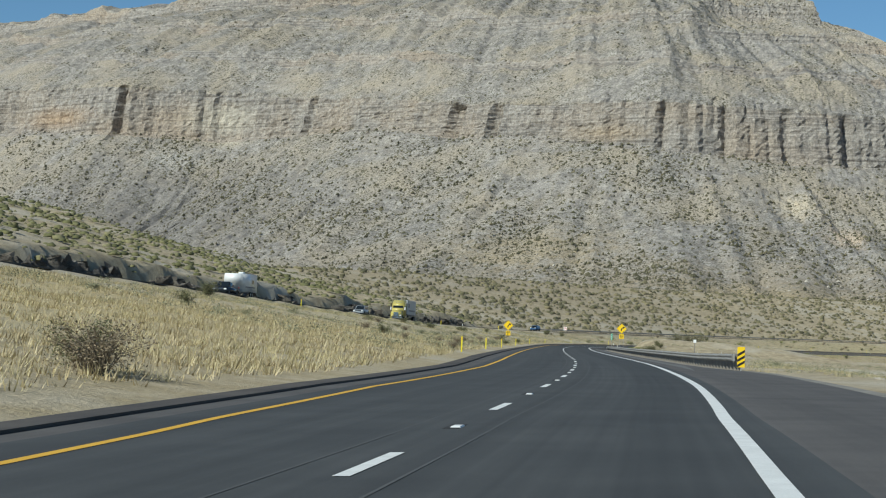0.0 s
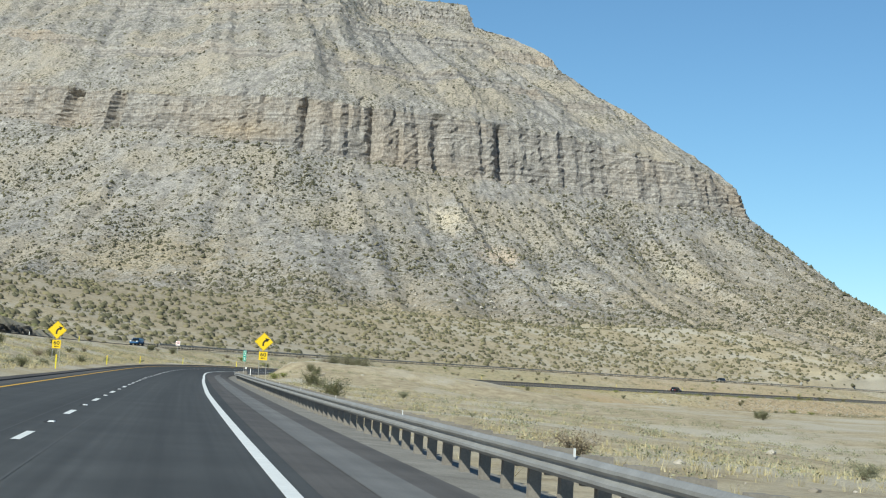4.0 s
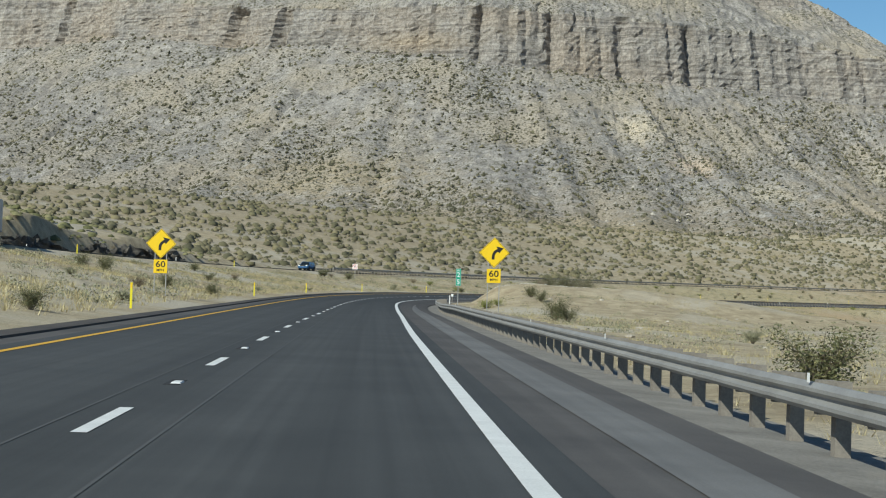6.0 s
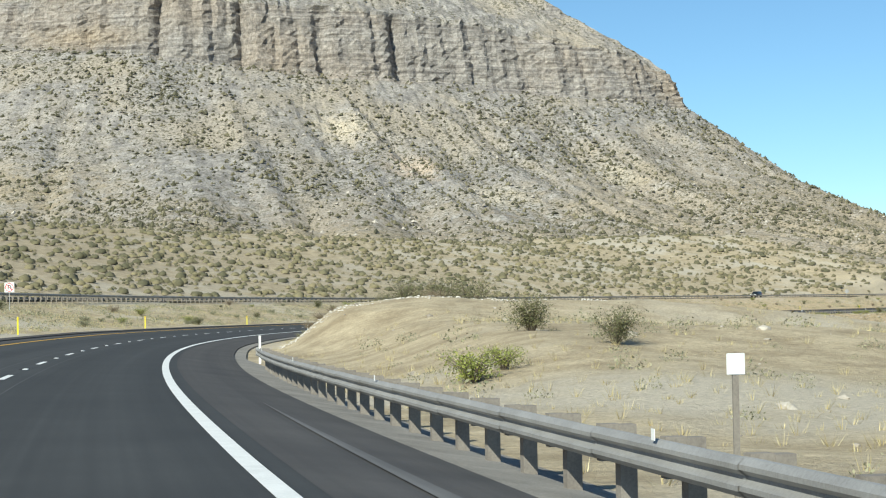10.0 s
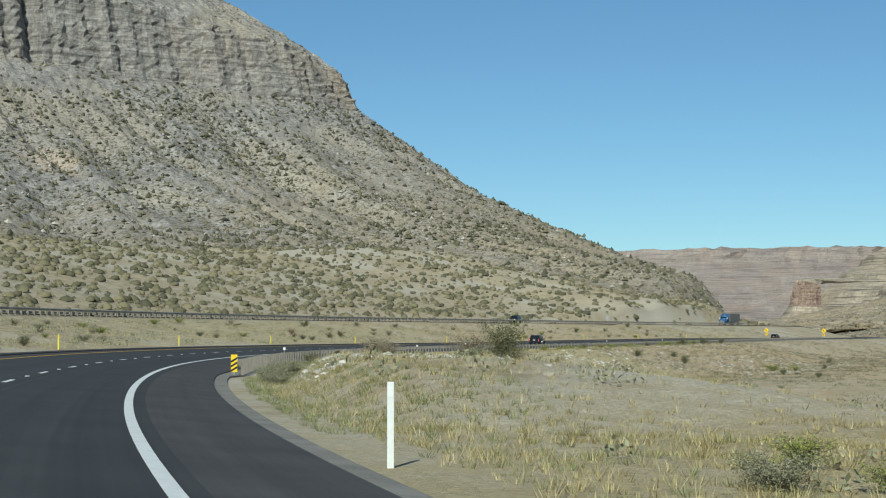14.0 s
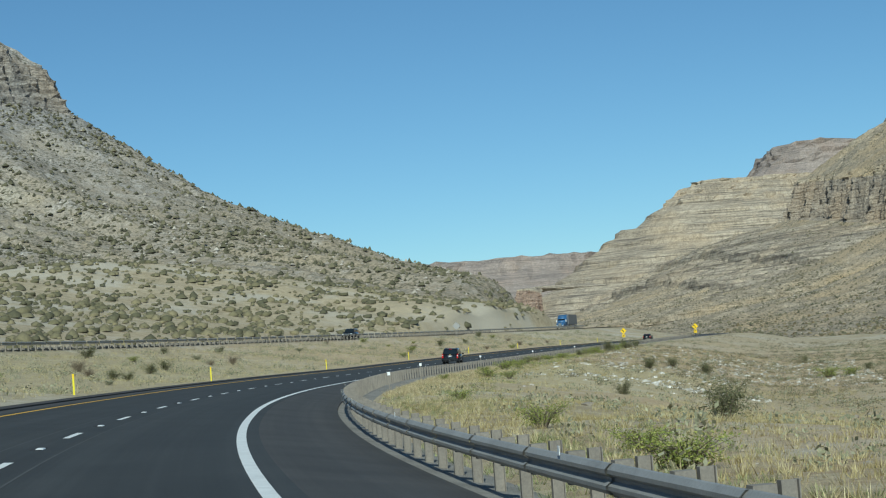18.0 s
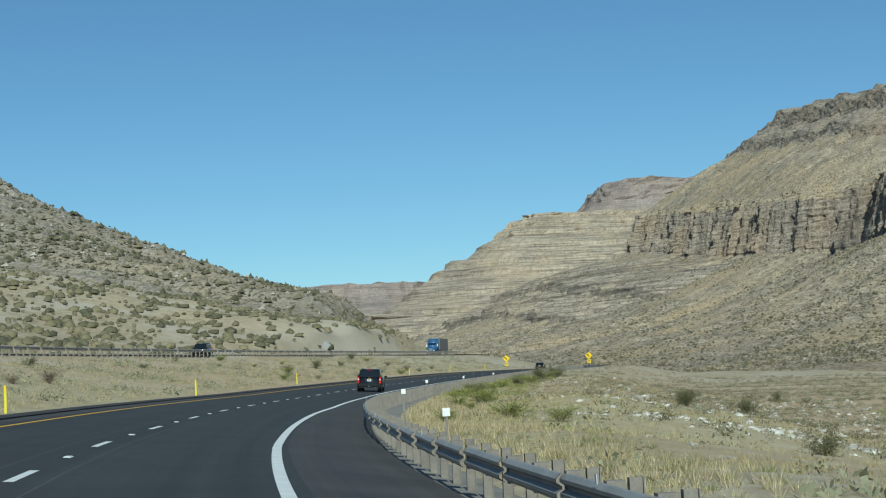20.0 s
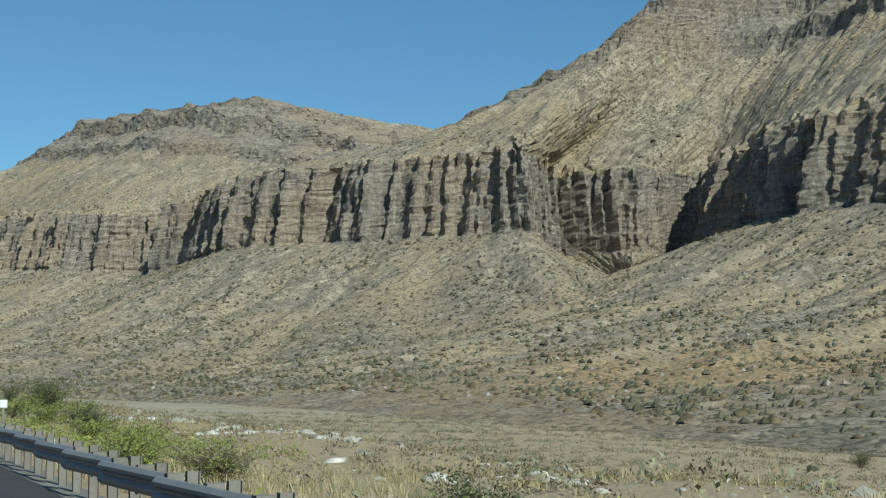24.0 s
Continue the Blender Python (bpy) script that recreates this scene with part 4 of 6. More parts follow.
mile = thing("mile_marker", stand(296.3, 5.4, 0, 0.1), "green mile marker sign with white figures on a steel post", "road sign")
part("post", box(0, 0.03, 1.1, 0.05, 0.05, 3.0), STEEL, mile)
mp = part("panel", box(0, 0, 2.05, 0.32, 0.01, 1.10), SIGN_GREEN, mile, "green panel", 0.003)
part("border", prism([(-0.155, 1.51), (0.155, 1.51), (0.155, 2.59), (-0.155, 2.59)], -0.007, -0.006), SIGN_WHITE, mp, "thin white border")
part("field", prism([(-0.145, 1.52), (0.145, 1.52), (0.145, 2.58), (-0.145, 2.58)], -0.010, -0.008), SIGN_GREEN, mp, "green field")
lettering("mile_word", "MILE", 0.12, SIGN_WHITE, mp, (0, -0.014, 2.48), 0.8)
lettering("mile_figure", "2", 0.44, SIGN_WHITE, mp, (0, -0.014, 2.20), 0.95)
lettering("mile_figure", "5", 0.44, SIGN_WHITE, mp, (0, -0.014, 1.74), 0.95)

ut = thing("no_u_turn_sign", stand(473, -24.3), "square white no U-turn sign beside the median crossover", "road sign")
part("post", box(0, 0.04, 0.9, 0.06, 0.06, 2.6), STEEL, ut)
up_ = part("panel", box(0, 0, 2.25, 0.92, 0.012, 0.92), SIGN_WHITE, ut, "white square panel", 0.003)
ring = bmesh.new()
for i in range(28):
    a0, a1 = i * 6.2832 / 28, (i + 1) * 6.2832 / 28
    v = [ring.verts.new((r * math.cos(a), -0.012, 2.25 + r * math.sin(a))) for a, r in ((a0, 0.34), (a1, 0.34), (a1, 0.41), (a0, 0.41))]
    ring.faces.new(v)
part("ring", ring, SIGN_RED, up_, "red ring")
part("u_arrow", prism([(-0.16, 2.05), (-0.08, 2.05), (-0.08, 2.33), (-0.04, 2.40), (0.06, 2.40), (0.10, 2.33), (0.10, 2.22), (0.04, 2.22), (0.14, 2.06), (0.25, 2.22), (0.18, 2.22), (0.18, 2.36), (0.09, 2.48), (-0.08, 2.48), (-0.16, 2.36)], -0.016, -0.013), SIGN_BLACK, up_, "black U-shaped arrow")
part("slash", prism([(-0.27, 2.47), (-0.22, 2.52), (0.27, 2.03), (0.22, 1.98)], -0.020, -0.017), SIGN_RED, up_, "red slash")


def object_marker(m):
    t = thing("object_marker", m, "yellow and black striped object marker at the guardrail's end", "road sign", "object markers")
    part("post", box(0, 0.03, 0.4, 0.05, 0.05, 1.4), STEEL, t)
    p = part("panel", box(0, 0, 0.72, 0.34, 0.01, 0.92), SIGN_YELLOW, t, "yellow panel", 0.003)
    for k in range(4):
        z = 0.26 + k * 0.24
        lo, hi = 0.27, 1.17
        q = [(-0.165, z), (0.165, z + 0.20), (0.165, z + 0.32), (-0.165, z + 0.12)]
        q = [(x, min(max(v, lo), hi)) for x, v in q]
        if q[2][1] - q[1][1] > 0.01:
            part("stripe", prism(q, -0.010, -0.007), SIGN_BLACK, p, "black slanting stripe")
    return t


object_marker(stand(76.9, 5.0))
object_marker(stand(529.0, 4.6))


def marker_post(kind, m):
    if kind == "yellow":
        t = thing("delineator_post", m, "slim yellow plastic delineator post in the dry grass", "delineator", "yellow delineator posts")
        part("shaft", box(0, 0, 0.38, 0.10, 0.012, 1.4), YELLOW_POST, t, bevel=0.004)
        part("reflector", box(0, -0.01, 0.95, 0.08, 0.004, 0.2), SIGN_YELLOW, t, "amber reflector")
    elif kind == "white":
        t = thing("delineator_post", m, "slim white plastic delineator post at the pavement edge", "delineator", "white delineator posts")
        part("shaft", box(0, 0, 0.4, 0.10, 0.014, 1.6), WHITE_POST, t, bevel=0.004)
        part("reflector", box(0, -0.011, 1.05, 0.075, 0.004, 0.16), SIGN_WHITE, t, "white reflector")
    else:
        t = thing("marker_post", m, "square white marker plate on a thin post behind the guardrail", "marker post", "square marker posts")
        part("post", box(0, 0.02, 0.15, 0.06, 0.03, 2.1), POST, t)
        part("plate", box(0, 0, 1.12, 0.19, 0.012, 0.21), SIGN_WHITE, t, "white reflective plate", 0.01)
    return t


proto = {k: marker_post(k, stand(a, d, 0, z)) for k, a, d, z in (("yellow", 116, -9.9, None), ("white", 463.4, 5.0, -0.41), ("plate", 114, 5.8, 0.27))}
for s in (160, 203, 258.7, 322.5, 370.5, 418, 466, 514, 562, 610, 651.5, 693.3, 743.5, 790, 835, 880, 925, 970):
    copy_thing(proto["yellow"], stand(s, -9.9))
for s, d in ((386, 5.0),):
    copy_thing(proto["white"], stand(s, d))
for s, d, z in ((329, 6.0, -0.27), (572, 5.6, -0.5), (668.5, 5.6, -0.7), (700, 5.6, -0.45), (751.2, 5.6, -0.29), (798.5, 5.6, -0.25), (846, 5.6, -0.1)):
    copy_thing(proto["plate"], stand(s, d, 0, z))
for s in (240, 300, 352, 427):
    copy_thing(proto["yellow"], stand(s, float(opp_d(s)) + 6.6))
for s in (262, 334, 380, 440):
    copy_thing(proto["white"], stand(s, float(opp_d(s)) - 6.6))
back = thing("diamond_sign_back", stand(917, float(opp_d(917)) + 7.6), "grey back of a diamond sign facing the opposite carriageway", "road sign")
part("post", box(0, 0.04, 0.9, 0.06, 0.06, 2.6), STEEL, back)
part("panel", prism([(x, z + 2.3) for x, z in diamond(0.86)], -0.008, 0.008), STEEL, back, "bare metal diamond back", 0.003)

# raised lane reflectors, each in its milled groove
GROOVE = mottled("milled_groove", (0.015, 0.015, 0.016), (0.03, 0.03, 0.03), 3, 0.9)
refl_proto = None
for k in range(-2, 70):
    far_end = float(np.interp(k, [a for a, b in DASHES], [b for a, b in DASHES]))
    nxt = float(np.interp(k + 1, [a for a, b in DASHES], [b for a, b in DASHES]))
    s = (far_end + nxt - 3.05) / 2
    x, y = plan(s, lane_line(s))
    m = Matrix.Translation((float(x), float(y), road_z(s, lane_line(s)))) @ Matrix.Rotation(-float(heading(s)), 4, "Z") @ Matrix.Rotation(math.atan(float(bank(s))), 4, "Y")
    if refl_proto is None:
        refl_proto = thing("lane_reflector", m, "white raised reflector in a milled groove between lane dashes", "road reflector", "lane reflectors")
        part("groove", box(-0.02, 0, 0.002, 0.2, 1.1, 0.008), GROOVE, refl_proto, "dark milled groove")
        part("lens", box(0.02, -0.1, 0.012, 0.14, 0.5, 0.018, top=(0.8, 0.8)), SIGN_WHITE, refl_proto, "white reflector lens")
    else:
        copy_thing(refl_proto, m)


# ---- plants and stones ----
def island_material(name, stops, rough=0.9, fine=3.0):
    m, n, l, s = shader(name, rough)
    g = n.new("ShaderNodeNewGeometry")
    c = ramp(n, l, g.outputs["Random Per Island"], stops)
    f = grain(n, l, fine, 4, 0.7)
    l.new(blend(n, l, 0.7, c, ramp(n, l, f, [(0.3, (0.6, 0.6, 0.6)), (0.7, (1.25, 1.25, 1.25))]), "MULTIPLY"), s.inputs["Base Color"])
    return m


SHRUB = island_material("desert_shrub", [(0.0, (0.085, 0.080, 0.045)), (0.5, (0.145, 0.13, 0.07)), (1.0, (0.23, 0.195, 0.11))])
CREOSOTE = island_material("creosote_leaf", [(0.0, (0.075, 0.085, 0.035)), (0.6, (0.14, 0.14, 0.06)), (1.0, (0.23, 0.21, 0.10))], 0.7)
SAGE = island_material("grey_sage_leaf", [(0.0, (0.17, 0.17, 0.10)), (0.5, (0.25, 0.245, 0.15)), (1.0, (0.33, 0.315, 0.20))])
BRIGHT = island_material("bright_green_leaf", [(0.0, (0.13, 0.17, 0.03)), (0.6, (0.24, 0.27, 0.05)), (1.0, (0.37, 0.36, 0.10))], 0.7)
DEAD = island_material("dry_brush", [(0.0, (0.19, 0.145, 0.09)), (1.0, (0.33, 0.27, 0.18))])
STRAW = island_material("straw_grass", [(0.0, (0.34, 0.27, 0.13)), (0.5, (0.48, 0.40, 0.21)), (1.0, (0.60, 0.52, 0.30))], 0.85)
BEND_GRASS = island_material("olive_straw_grass", [(0.0, (0.25, 0.20, 0.08)), (0.5, (0.40, 0.32, 0.14)), (1.0, (0.52, 0.43, 0.22))], 0.85)
GOLD_GRASS = island_material("golden_grass", [(0.0, (0.34, 0.265, 0.14)), (0.5, (0.47, 0.385, 0.22)), (1.0, (0.60, 0.51, 0.33))], 0.85)
GREEN_GRASS = island_material("green_grass", [(0.0, (0.14, 0.16, 0.06)), (1.0, (0.32, 0.32, 0.14))], 0.85)
STONE = island_material("loose_limestone", [(0.0, (0.25, 0.215, 0.17)), (0.6, (0.38, 0.335, 0.275)), (1.0, (0.50, 0.45, 0.38))], 0.95)
CHALK = island_material("white_limestone_rubble", [(0.0, (0.38, 0.345, 0.29)), (0.5, (0.54, 0.50, 0.43)), (1.0, (0.68, 0.64, 0.57))], 0.95)
BROWN_SHRUB = island_material("brown_desert_shrub", [(0.0, (0.085, 0.066, 0.034)), (0.6, (0.15, 0.115, 0.058)), (1.0, (0.23, 0.18, 0.10))])
HILL_SHRUB = island_material("hillside_shrub", [(0.0, (0.06, 0.057, 0.031)), (0.5, (0.11, 0.1, 0.055)), (1.0, (0.19, 0.165, 0.098))])
TWIG = mottled("grey_twig", (0.12, 0.095, 0.07), (0.22, 0.18, 0.13), 6, 0.9)
rng = np.random.RandomState(11)

ICO_V = np.array([(0, 0, 1)] + [(0.894 * math.cos(i * 1.2566), 0.894 * math.sin(i * 1.2566), 0.447) for i in range(5)]
                 + [(0.894 * math.cos(i * 1.2566 + 0.628), 0.894 * math.sin(i * 1.2566 + 0.628), -0.447) for i in range(5)] + [(0, 0, -1)])
ICO_F = np.array([(0, 1 + i, 1 + (i + 1) % 5) for i in range(5)] + [(1 + i, 6 + i, 1 + (i + 1) % 5) for i in range(5)]
                 + [(1 + (i + 1) % 5, 6 + i, 6 + (i + 1) % 5) for i in range(5)] + [(11, 6 + (i + 1) % 5, 6 + i) for i in range(5)])


# far lumps: the part above the soil alone
OCT_V = np.array([(1, 0, -0.2), (0, 1, -0.2), (-1, 0, -0.2), (0, -1, -0.2), (0.15, 0.1, 1)], float)
OCT_F = np.array([(0, 1, 4), (1, 2, 4), (2, 3, 4), (3, 0, 4)])


DOME_V = np.array([(math.cos(i * 1.5708), math.sin(i * 1.5708), -0.2) for i in range(4)] + [(0.86 * math.cos(i * 1.5708 + 0.785), 0.86 * math.sin(i * 1.5708 + 0.785), 0.5) for i in range(4)] + [(0.1, 0.05, 0.95)], float)
DOME_F = np.array([(i, (i + 1) % 4, 4 + i) for i in range(4)] + [((i + 1) % 4, 4 + (i + 1) % 4, 4 + i) for i in range(4)] + [(4 + i, 4 + (i + 1) % 4, 8) for i in range(4)])


def clumps(name, P, R, flat, mat, rough=0.35, far=False):
    """Many small uneven lumps in one mesh: places, radii, flatness. far: True for plain lumps, "dome" for rounded ones."""
    n = len(P)
    tv, tf = (DOME_V, DOME_F) if far == "dome" else (OCT_V, OCT_F) if far else (ICO_V, ICO_F)
    rough = 0.2 if far == "dome" else rough
    k = len(tv)
    V = tv[None] * (1 + rough * rng.randn(n, k, 1)) * R[:, None, None] * np.stack([1 + 0.25 * rng.rand(n), 1 + 0.25 * rng.rand(n), np.full(n, flat)], -1)[:, None, :]
    V = V + P[:, None, :]
    F = tf[None] + (np.arange(n) * k)[:, None, None]
    me = raw_mesh(name, V.reshape(-1, 3), F.reshape(-1, 3), mat)
    if far == "dome":
        me.polygons.foreach_set("use_smooth", np.ones(len(me.polygons), dtype=bool))
    return new(name, me)


def leafy(name, P, R, mat, leaves=44):
    """Many small shrubs in one mesh, each a loose heap of leaf sprays."""
    n = len(P) * leaves
    a, r = rng.rand(n) * 6.2832, np.sqrt(rng.rand(n))
    z = rng.rand(n) * (1 - r * r * 0.7) * 0.85
    ctr = np.repeat(P, leaves, axis=0) + np.stack([np.cos(a) * r, np.sin(a) * r, z], -1) * np.repeat(R, leaves)[:, None] * (0.8 + 0.4 * rng.rand(n))[:, None]
    q = rng.randn(n, 3) + [0, 0, 0.6]
    q /= np.linalg.norm(q, axis=1)[:, None]
    w = np.cross(q, rng.randn(n, 3))
    w /= np.linalg.norm(w, axis=1)[:, None]
    L = np.repeat(R, leaves)[:, None] * (0.07 + 0.08 * rng.rand(n))[:, None] * (44 / leaves) ** 0.5
    V = np.stack([ctr - q * L, ctr + w * L * 0.5, ctr + q * L, ctr - w * L * 0.5], 1).reshape(-1, 3)
    return new(name, raw_mesh(name, V, np.arange(n * 4).reshape(-1, 4), mat))


def by_road(P, reach):
    """True for places within reach of the road round the bend."""
    x, y = plan(np.arange(480.0, 1130.0, 12.0), np.zeros(55))
    return np.min((P[:, :1] - x[:55]) ** 2 + (P[:, 1:2] - y[:55]) ** 2, axis=1) < reach ** 2


def sample_hill(grid, n, lo, hi, power=1.0):
    """Random places on a hill between two shares of its profile."""
    X, Y, Z, rel = grid
    i, j = np.nonzero((rel[:-1, :-1] > lo) & (rel[:-1, :-1] < hi))
    ax, ay, az = X[i + 1, j] - X[i, j], Y[i + 1, j] - Y[i, j], Z[i + 1, j] - Z[i, j]
    bx, by, bz = X[i, j + 1] - X[i, j], Y[i, j + 1] - Y[i, j], Z[i, j + 1] - Z[i, j]
    area = np.sqrt((ay * bz - az * by) ** 2 + (az * bx - ax * bz) ** 2 + (ax * by - ay * bx) ** 2)
    patch = 0.35 + np.clip(wave(X[i, j], Y[i, j], 0.03, 9.0) + 0.4, 0, 1.4)
    k = rng.choice(len(i), n, p=area * patch / (area * patch).sum())
    a, b = rng.rand(n), rng.rand(n)
    return np.stack([X[i, j][k] + ax[k] * a + bx[k] * b, Y[i, j][k] + ay[k] * a + by[k] * b, Z[i, j][k] + az[k] * a + bz[k] * b], -1)


def near_view(P, x0, x1, y0, y1):
    return P[(P[:, 0] > x0) & (P[:, 0] < x1) & (P[:, 1] > y0) & (P[:, 1] < y1)]


P = near_view(sample_hill(NORTH, 100000, -1.05, -0.02), -620, 620, 700, 1700)
tagged(clumps("hillside_shrubs", P + [0, 0, 0.2], 0.4 + 1.0 * rng.rand(len(P)) ** 2, 0.9, HILL_SHRUB, far=True), "scattered dark desert shrubs on the grey scree", "shrubs", kind="stuff")
P = near_view(sample_hill(NORTH, 20000, 3, 160), -620, 420, 1200, 1900)
tagged(clumps("upper_slope_shrubs", P, 0.4 + 0.8 * rng.rand(len(P)) ** 2, 0.8, HILL_SHRUB, far=True), "sparse shrubs on the upper mountain slope", "shrubs", kind="stuff")
P = near_view(sample_hill(EAST, 100000, -1.05, -0.02), 250, 1300, 500, 1900)
close = by_road(P, 120)
tagged(leafy("foothill_shrubs", P[close & ~by_road(P, 24)], 0.25 + 0.5 * rng.rand((close & ~by_road(P, 24)).sum()) ** 2, BROWN_SHRUB, 30), "olive-brown shrubs on the foot of the slope", "shrubs", kind="stuff")
P = P[~close]
tagged(clumps("east_hillside_shrubs", P + [0, 0, 0.2], 0.35 + 0.8 * rng.rand(len(P)) ** 2, 0.85, HILL_SHRUB, far=True), "scattered olive shrubs on the brown scree", "shrubs", kind="stuff")
P = near_view(sample_hill(EAST, 16000, 3, 110), 600, 1600, 600, 1900)
tagged(clumps("east_upper_shrubs", P, 0.4 + 0.8 * rng.rand(len(P)) ** 2, 0.75, HILL_SHRUB, far=True), "sparse shrubs above the columned cliff", "shrubs", kind="stuff")
P = near_view(sample_hill(SHOULDER_HILL, 14000, -1.0, -0.02), 900, 1700, 1400, 2600)
tagged(clumps("ridge_shrubs", P, 0.5 + 0.8 * rng.rand(len(P)) ** 2, 0.75, HILL_SHRUB, far=True), "sparse shrubs on the pale ridge", "shrubs", kind="stuff")
P = near_view(sample_hill(NORTH, 30000, -0.9, -0.01), -520, 520, 750, 1600)
tagged(clumps("hillside_boulders", P, 0.3 + 1.1 * rng.rand(len(P)) ** 4, 0.7, STONE, 0.25, True), "pale limestone boulders strewn over the scree", "boulders", kind="stuff")
P = near_view(sample_hill(EAST, 12000, -0.95, -0.01), 300, 1250, 500, 1900)
tagged(clumps("east_hillside_boulders", P, 0.3 + 0.9 * rng.rand(len(P)) ** 4, 0.7, STONE, 0.25, True), "pale boulders strewn over the brown slope", "boulders", kind="stuff")


def sample_ground(n, s0, s1, d0, d1):
    s, d = s0 + (s1 - s0) * rng.rand(n), d0 + (d1 - d0) * rng.rand(n)
    x, y = plan(s, d)
    return s, d, np.stack([x, y, ground_height(s, d)], -1)


def off_road(s, d):
    o = opp_d(s)
    return (np.abs(d - o) > 8.0) & ((d < -10.2) | (d > 5.9))


def tufts(name, P, height, mat, blades=12, broad=1.0):
    """Grass tufts: thin bent blades that lean outwards."""
    n = len(P) * blades
    base = np.repeat(P, blades, axis=0)
    h = np.repeat(height, blades) * (0.6 + 0.7 * rng.rand(n))
    a, lean = rng.rand(n) * 6.2832, 0.3 + 0.9 * rng.rand(n)
    w = (0.004 + 0.006 * rng.rand(n)) * broad
    ux, uy = np.cos(a), np.sin(a)
    r = 0.16 * broad * rng.rand(n)
    b = base + np.stack([ux * r, uy * r, np.full(n, -0.03)], -1)
    side = np.stack([-uy * w, ux * w, np.zeros(n)], -1)
    tip = b + np.stack([ux * h * lean, uy * h * lean, h], -1)
    V = np.stack([b - side, b + side, tip], 1).reshape(-1, 3)
    F = np.arange(n * 3).reshape(-1, 3)
    return new(name, raw_mesh(name, V, F, mat))


s, d, P = sample_ground(46000, -30, 420, -46, -9.6)
keep = off_road(s, d) & (rng.rand(len(s)) < np.clip(0.45 + 0.7 * wave(P[:, 0], P[:, 1], 0.12, 3.0), 0.1, 1))
tagged(tufts("median_grass", P[keep], 0.12 + 0.24 * rng.rand(keep.sum()), STRAW, 10, 2.0), "dry straw-coloured grass on the median bank", "grass", kind="stuff")
s, d, P = sample_ground(15000, -8, 150, -48, -9.4)
keep = off_road(s, d) & (rng.rand(len(s)) < np.clip(0.6 + 0.6 * wave(P[:, 0], P[:, 1], 0.2, 5.0), 0.2, 1))
tagged(tufts("median_golden_grass", P[keep], 0.14 + 0.22 * rng.rand(keep.sum()), GOLD_GRASS, 9, 2.6), "golden dry grass covering the median bank", "grass", kind="stuff")
s, d, P = sample_ground(34000, 400, 1000, -34, -9.6)
keep = off_road(s, d) & (rng.rand(len(s)) < 0.6)
tagged(tufts("median_bend_grass", P[keep], 0.10 + 0.22 * rng.rand(keep.sum()), STRAW), "dry grass in the median round the bend", "grass", kind="stuff")
s, d, P = sample_ground(48000, 80, 900, 5.8, 38)
keep = rng.rand(len(s)) < np.clip(0.35 + 0.7 * wave(P[:, 0], P[:, 1], 0.1, 7.0) + 0.9 * np.exp(-((d - 8) / 3.0) ** 2) * (s > 450), 0.05, 1)
keep &= ~((s > 396) & (s < 448) & (d > 7) & (d < 30))
tagged(tufts("verge_grass", P[keep], 0.10 + 0.22 * rng.rand(keep.sum()), STRAW), "pale dry grass behind the guardrail", "grass", kind="stuff")
s, d, P = sample_ground(26000, 446, 640, 6.0, 24)
keep = rng.rand(len(s)) < np.clip(0.6 + 0.7 * wave(P[:, 0], P[:, 1], 0.16, 4.0), 0.08, 1) * np.where((s > 476) & (s < 520) & (d > 10), 0.3, 1)
tagged(tufts("bend_grass", P[keep], 0.07 + 0.14 * rng.rand(keep.sum()), BEND_GRASS, 10, 1.3), "yellow-olive dry grass covering the bank inside the bend", "grass", kind="stuff")
s, d, P = sample_ground(15000, 640, 880, 5.9, 44)
keep = rng.rand(len(s)) < np.clip(0.5 + 0.8 * wave(P[:, 0], P[:, 1], 0.14, 6.0), 0.05, 1)
tagged(tufts("rail_grass", P[keep], 0.10 + 0.2 * rng.rand(keep.sum()), BEND_GRASS, 10, 1.3), "tall yellow grass behind the steel-post guardrail", "grass", kind="stuff")
s, d, P = sample_ground(5200, 452, 900, 5.8, 12)
keep = wave(P[:, 0], P[:, 1], 0.09, 2.0) > -0.1
tagged(tufts("verge_green_grass", P[keep], 0.08 + 0.16 * rng.rand(keep.sum()), GREEN_GRASS, 18), "green grass clumps beside the pavement edge", "grass", kind="stuff")
s, d, P = sample_ground(3400, 472, 604, 5.2, 8.6)
P = P[(s > 562) | (s < 524)]
tagged(tufts("rail_green_grass", P, 0.07 + 0.13 * rng.rand(len(P)), GREEN_GRASS, 16), "green grass strip close behind the guardrail", "grass", kind="stuff")
s, d, P = sample_ground(1600, 700, 900, 16, 60)
P = P[ground_height(s, d) > -9]
tagged(leafy("valley_foot_shrubs", P, 0.2 + 0.4 * rng.rand(len(P)) ** 2, SHRUB, 40), "small brown-olive shrubs at the slope's foot", "shrubs", kind="stuff")
s, d, P = sample_ground(5000, 60, 1100, 9, 60)
tagged(clumps("valley_stones", P, 0.03 + 0.22 * rng.rand(len(P)) ** 8, 0.65, STONE, 0.25), "pale stones scattered over the valley floor", "stones", kind="stuff")
s, d, P = sample_ground(16000, 405, 450, 5.8, 24)
tagged(clumps("mound_stones", P, 0.02 + 0.075 * rng.rand(len(P)) ** 4, 0.65, CHALK, 0.25, "dome"), "white gravel and stones on the mound", "stones", kind="stuff")
s, d, P = sample_ground(5000, 500, 532, 7.5, 22)
tagged(clumps("rubble", P, 0.03 + 0.16 * rng.rand(len(P)) ** 5, 0.6, CHALK, 0.25, "dome"), "pale rubble beside the bend", "stones", kind="stuff")
s, d, P = sample_ground(1400, 760, 860, 28, 50)
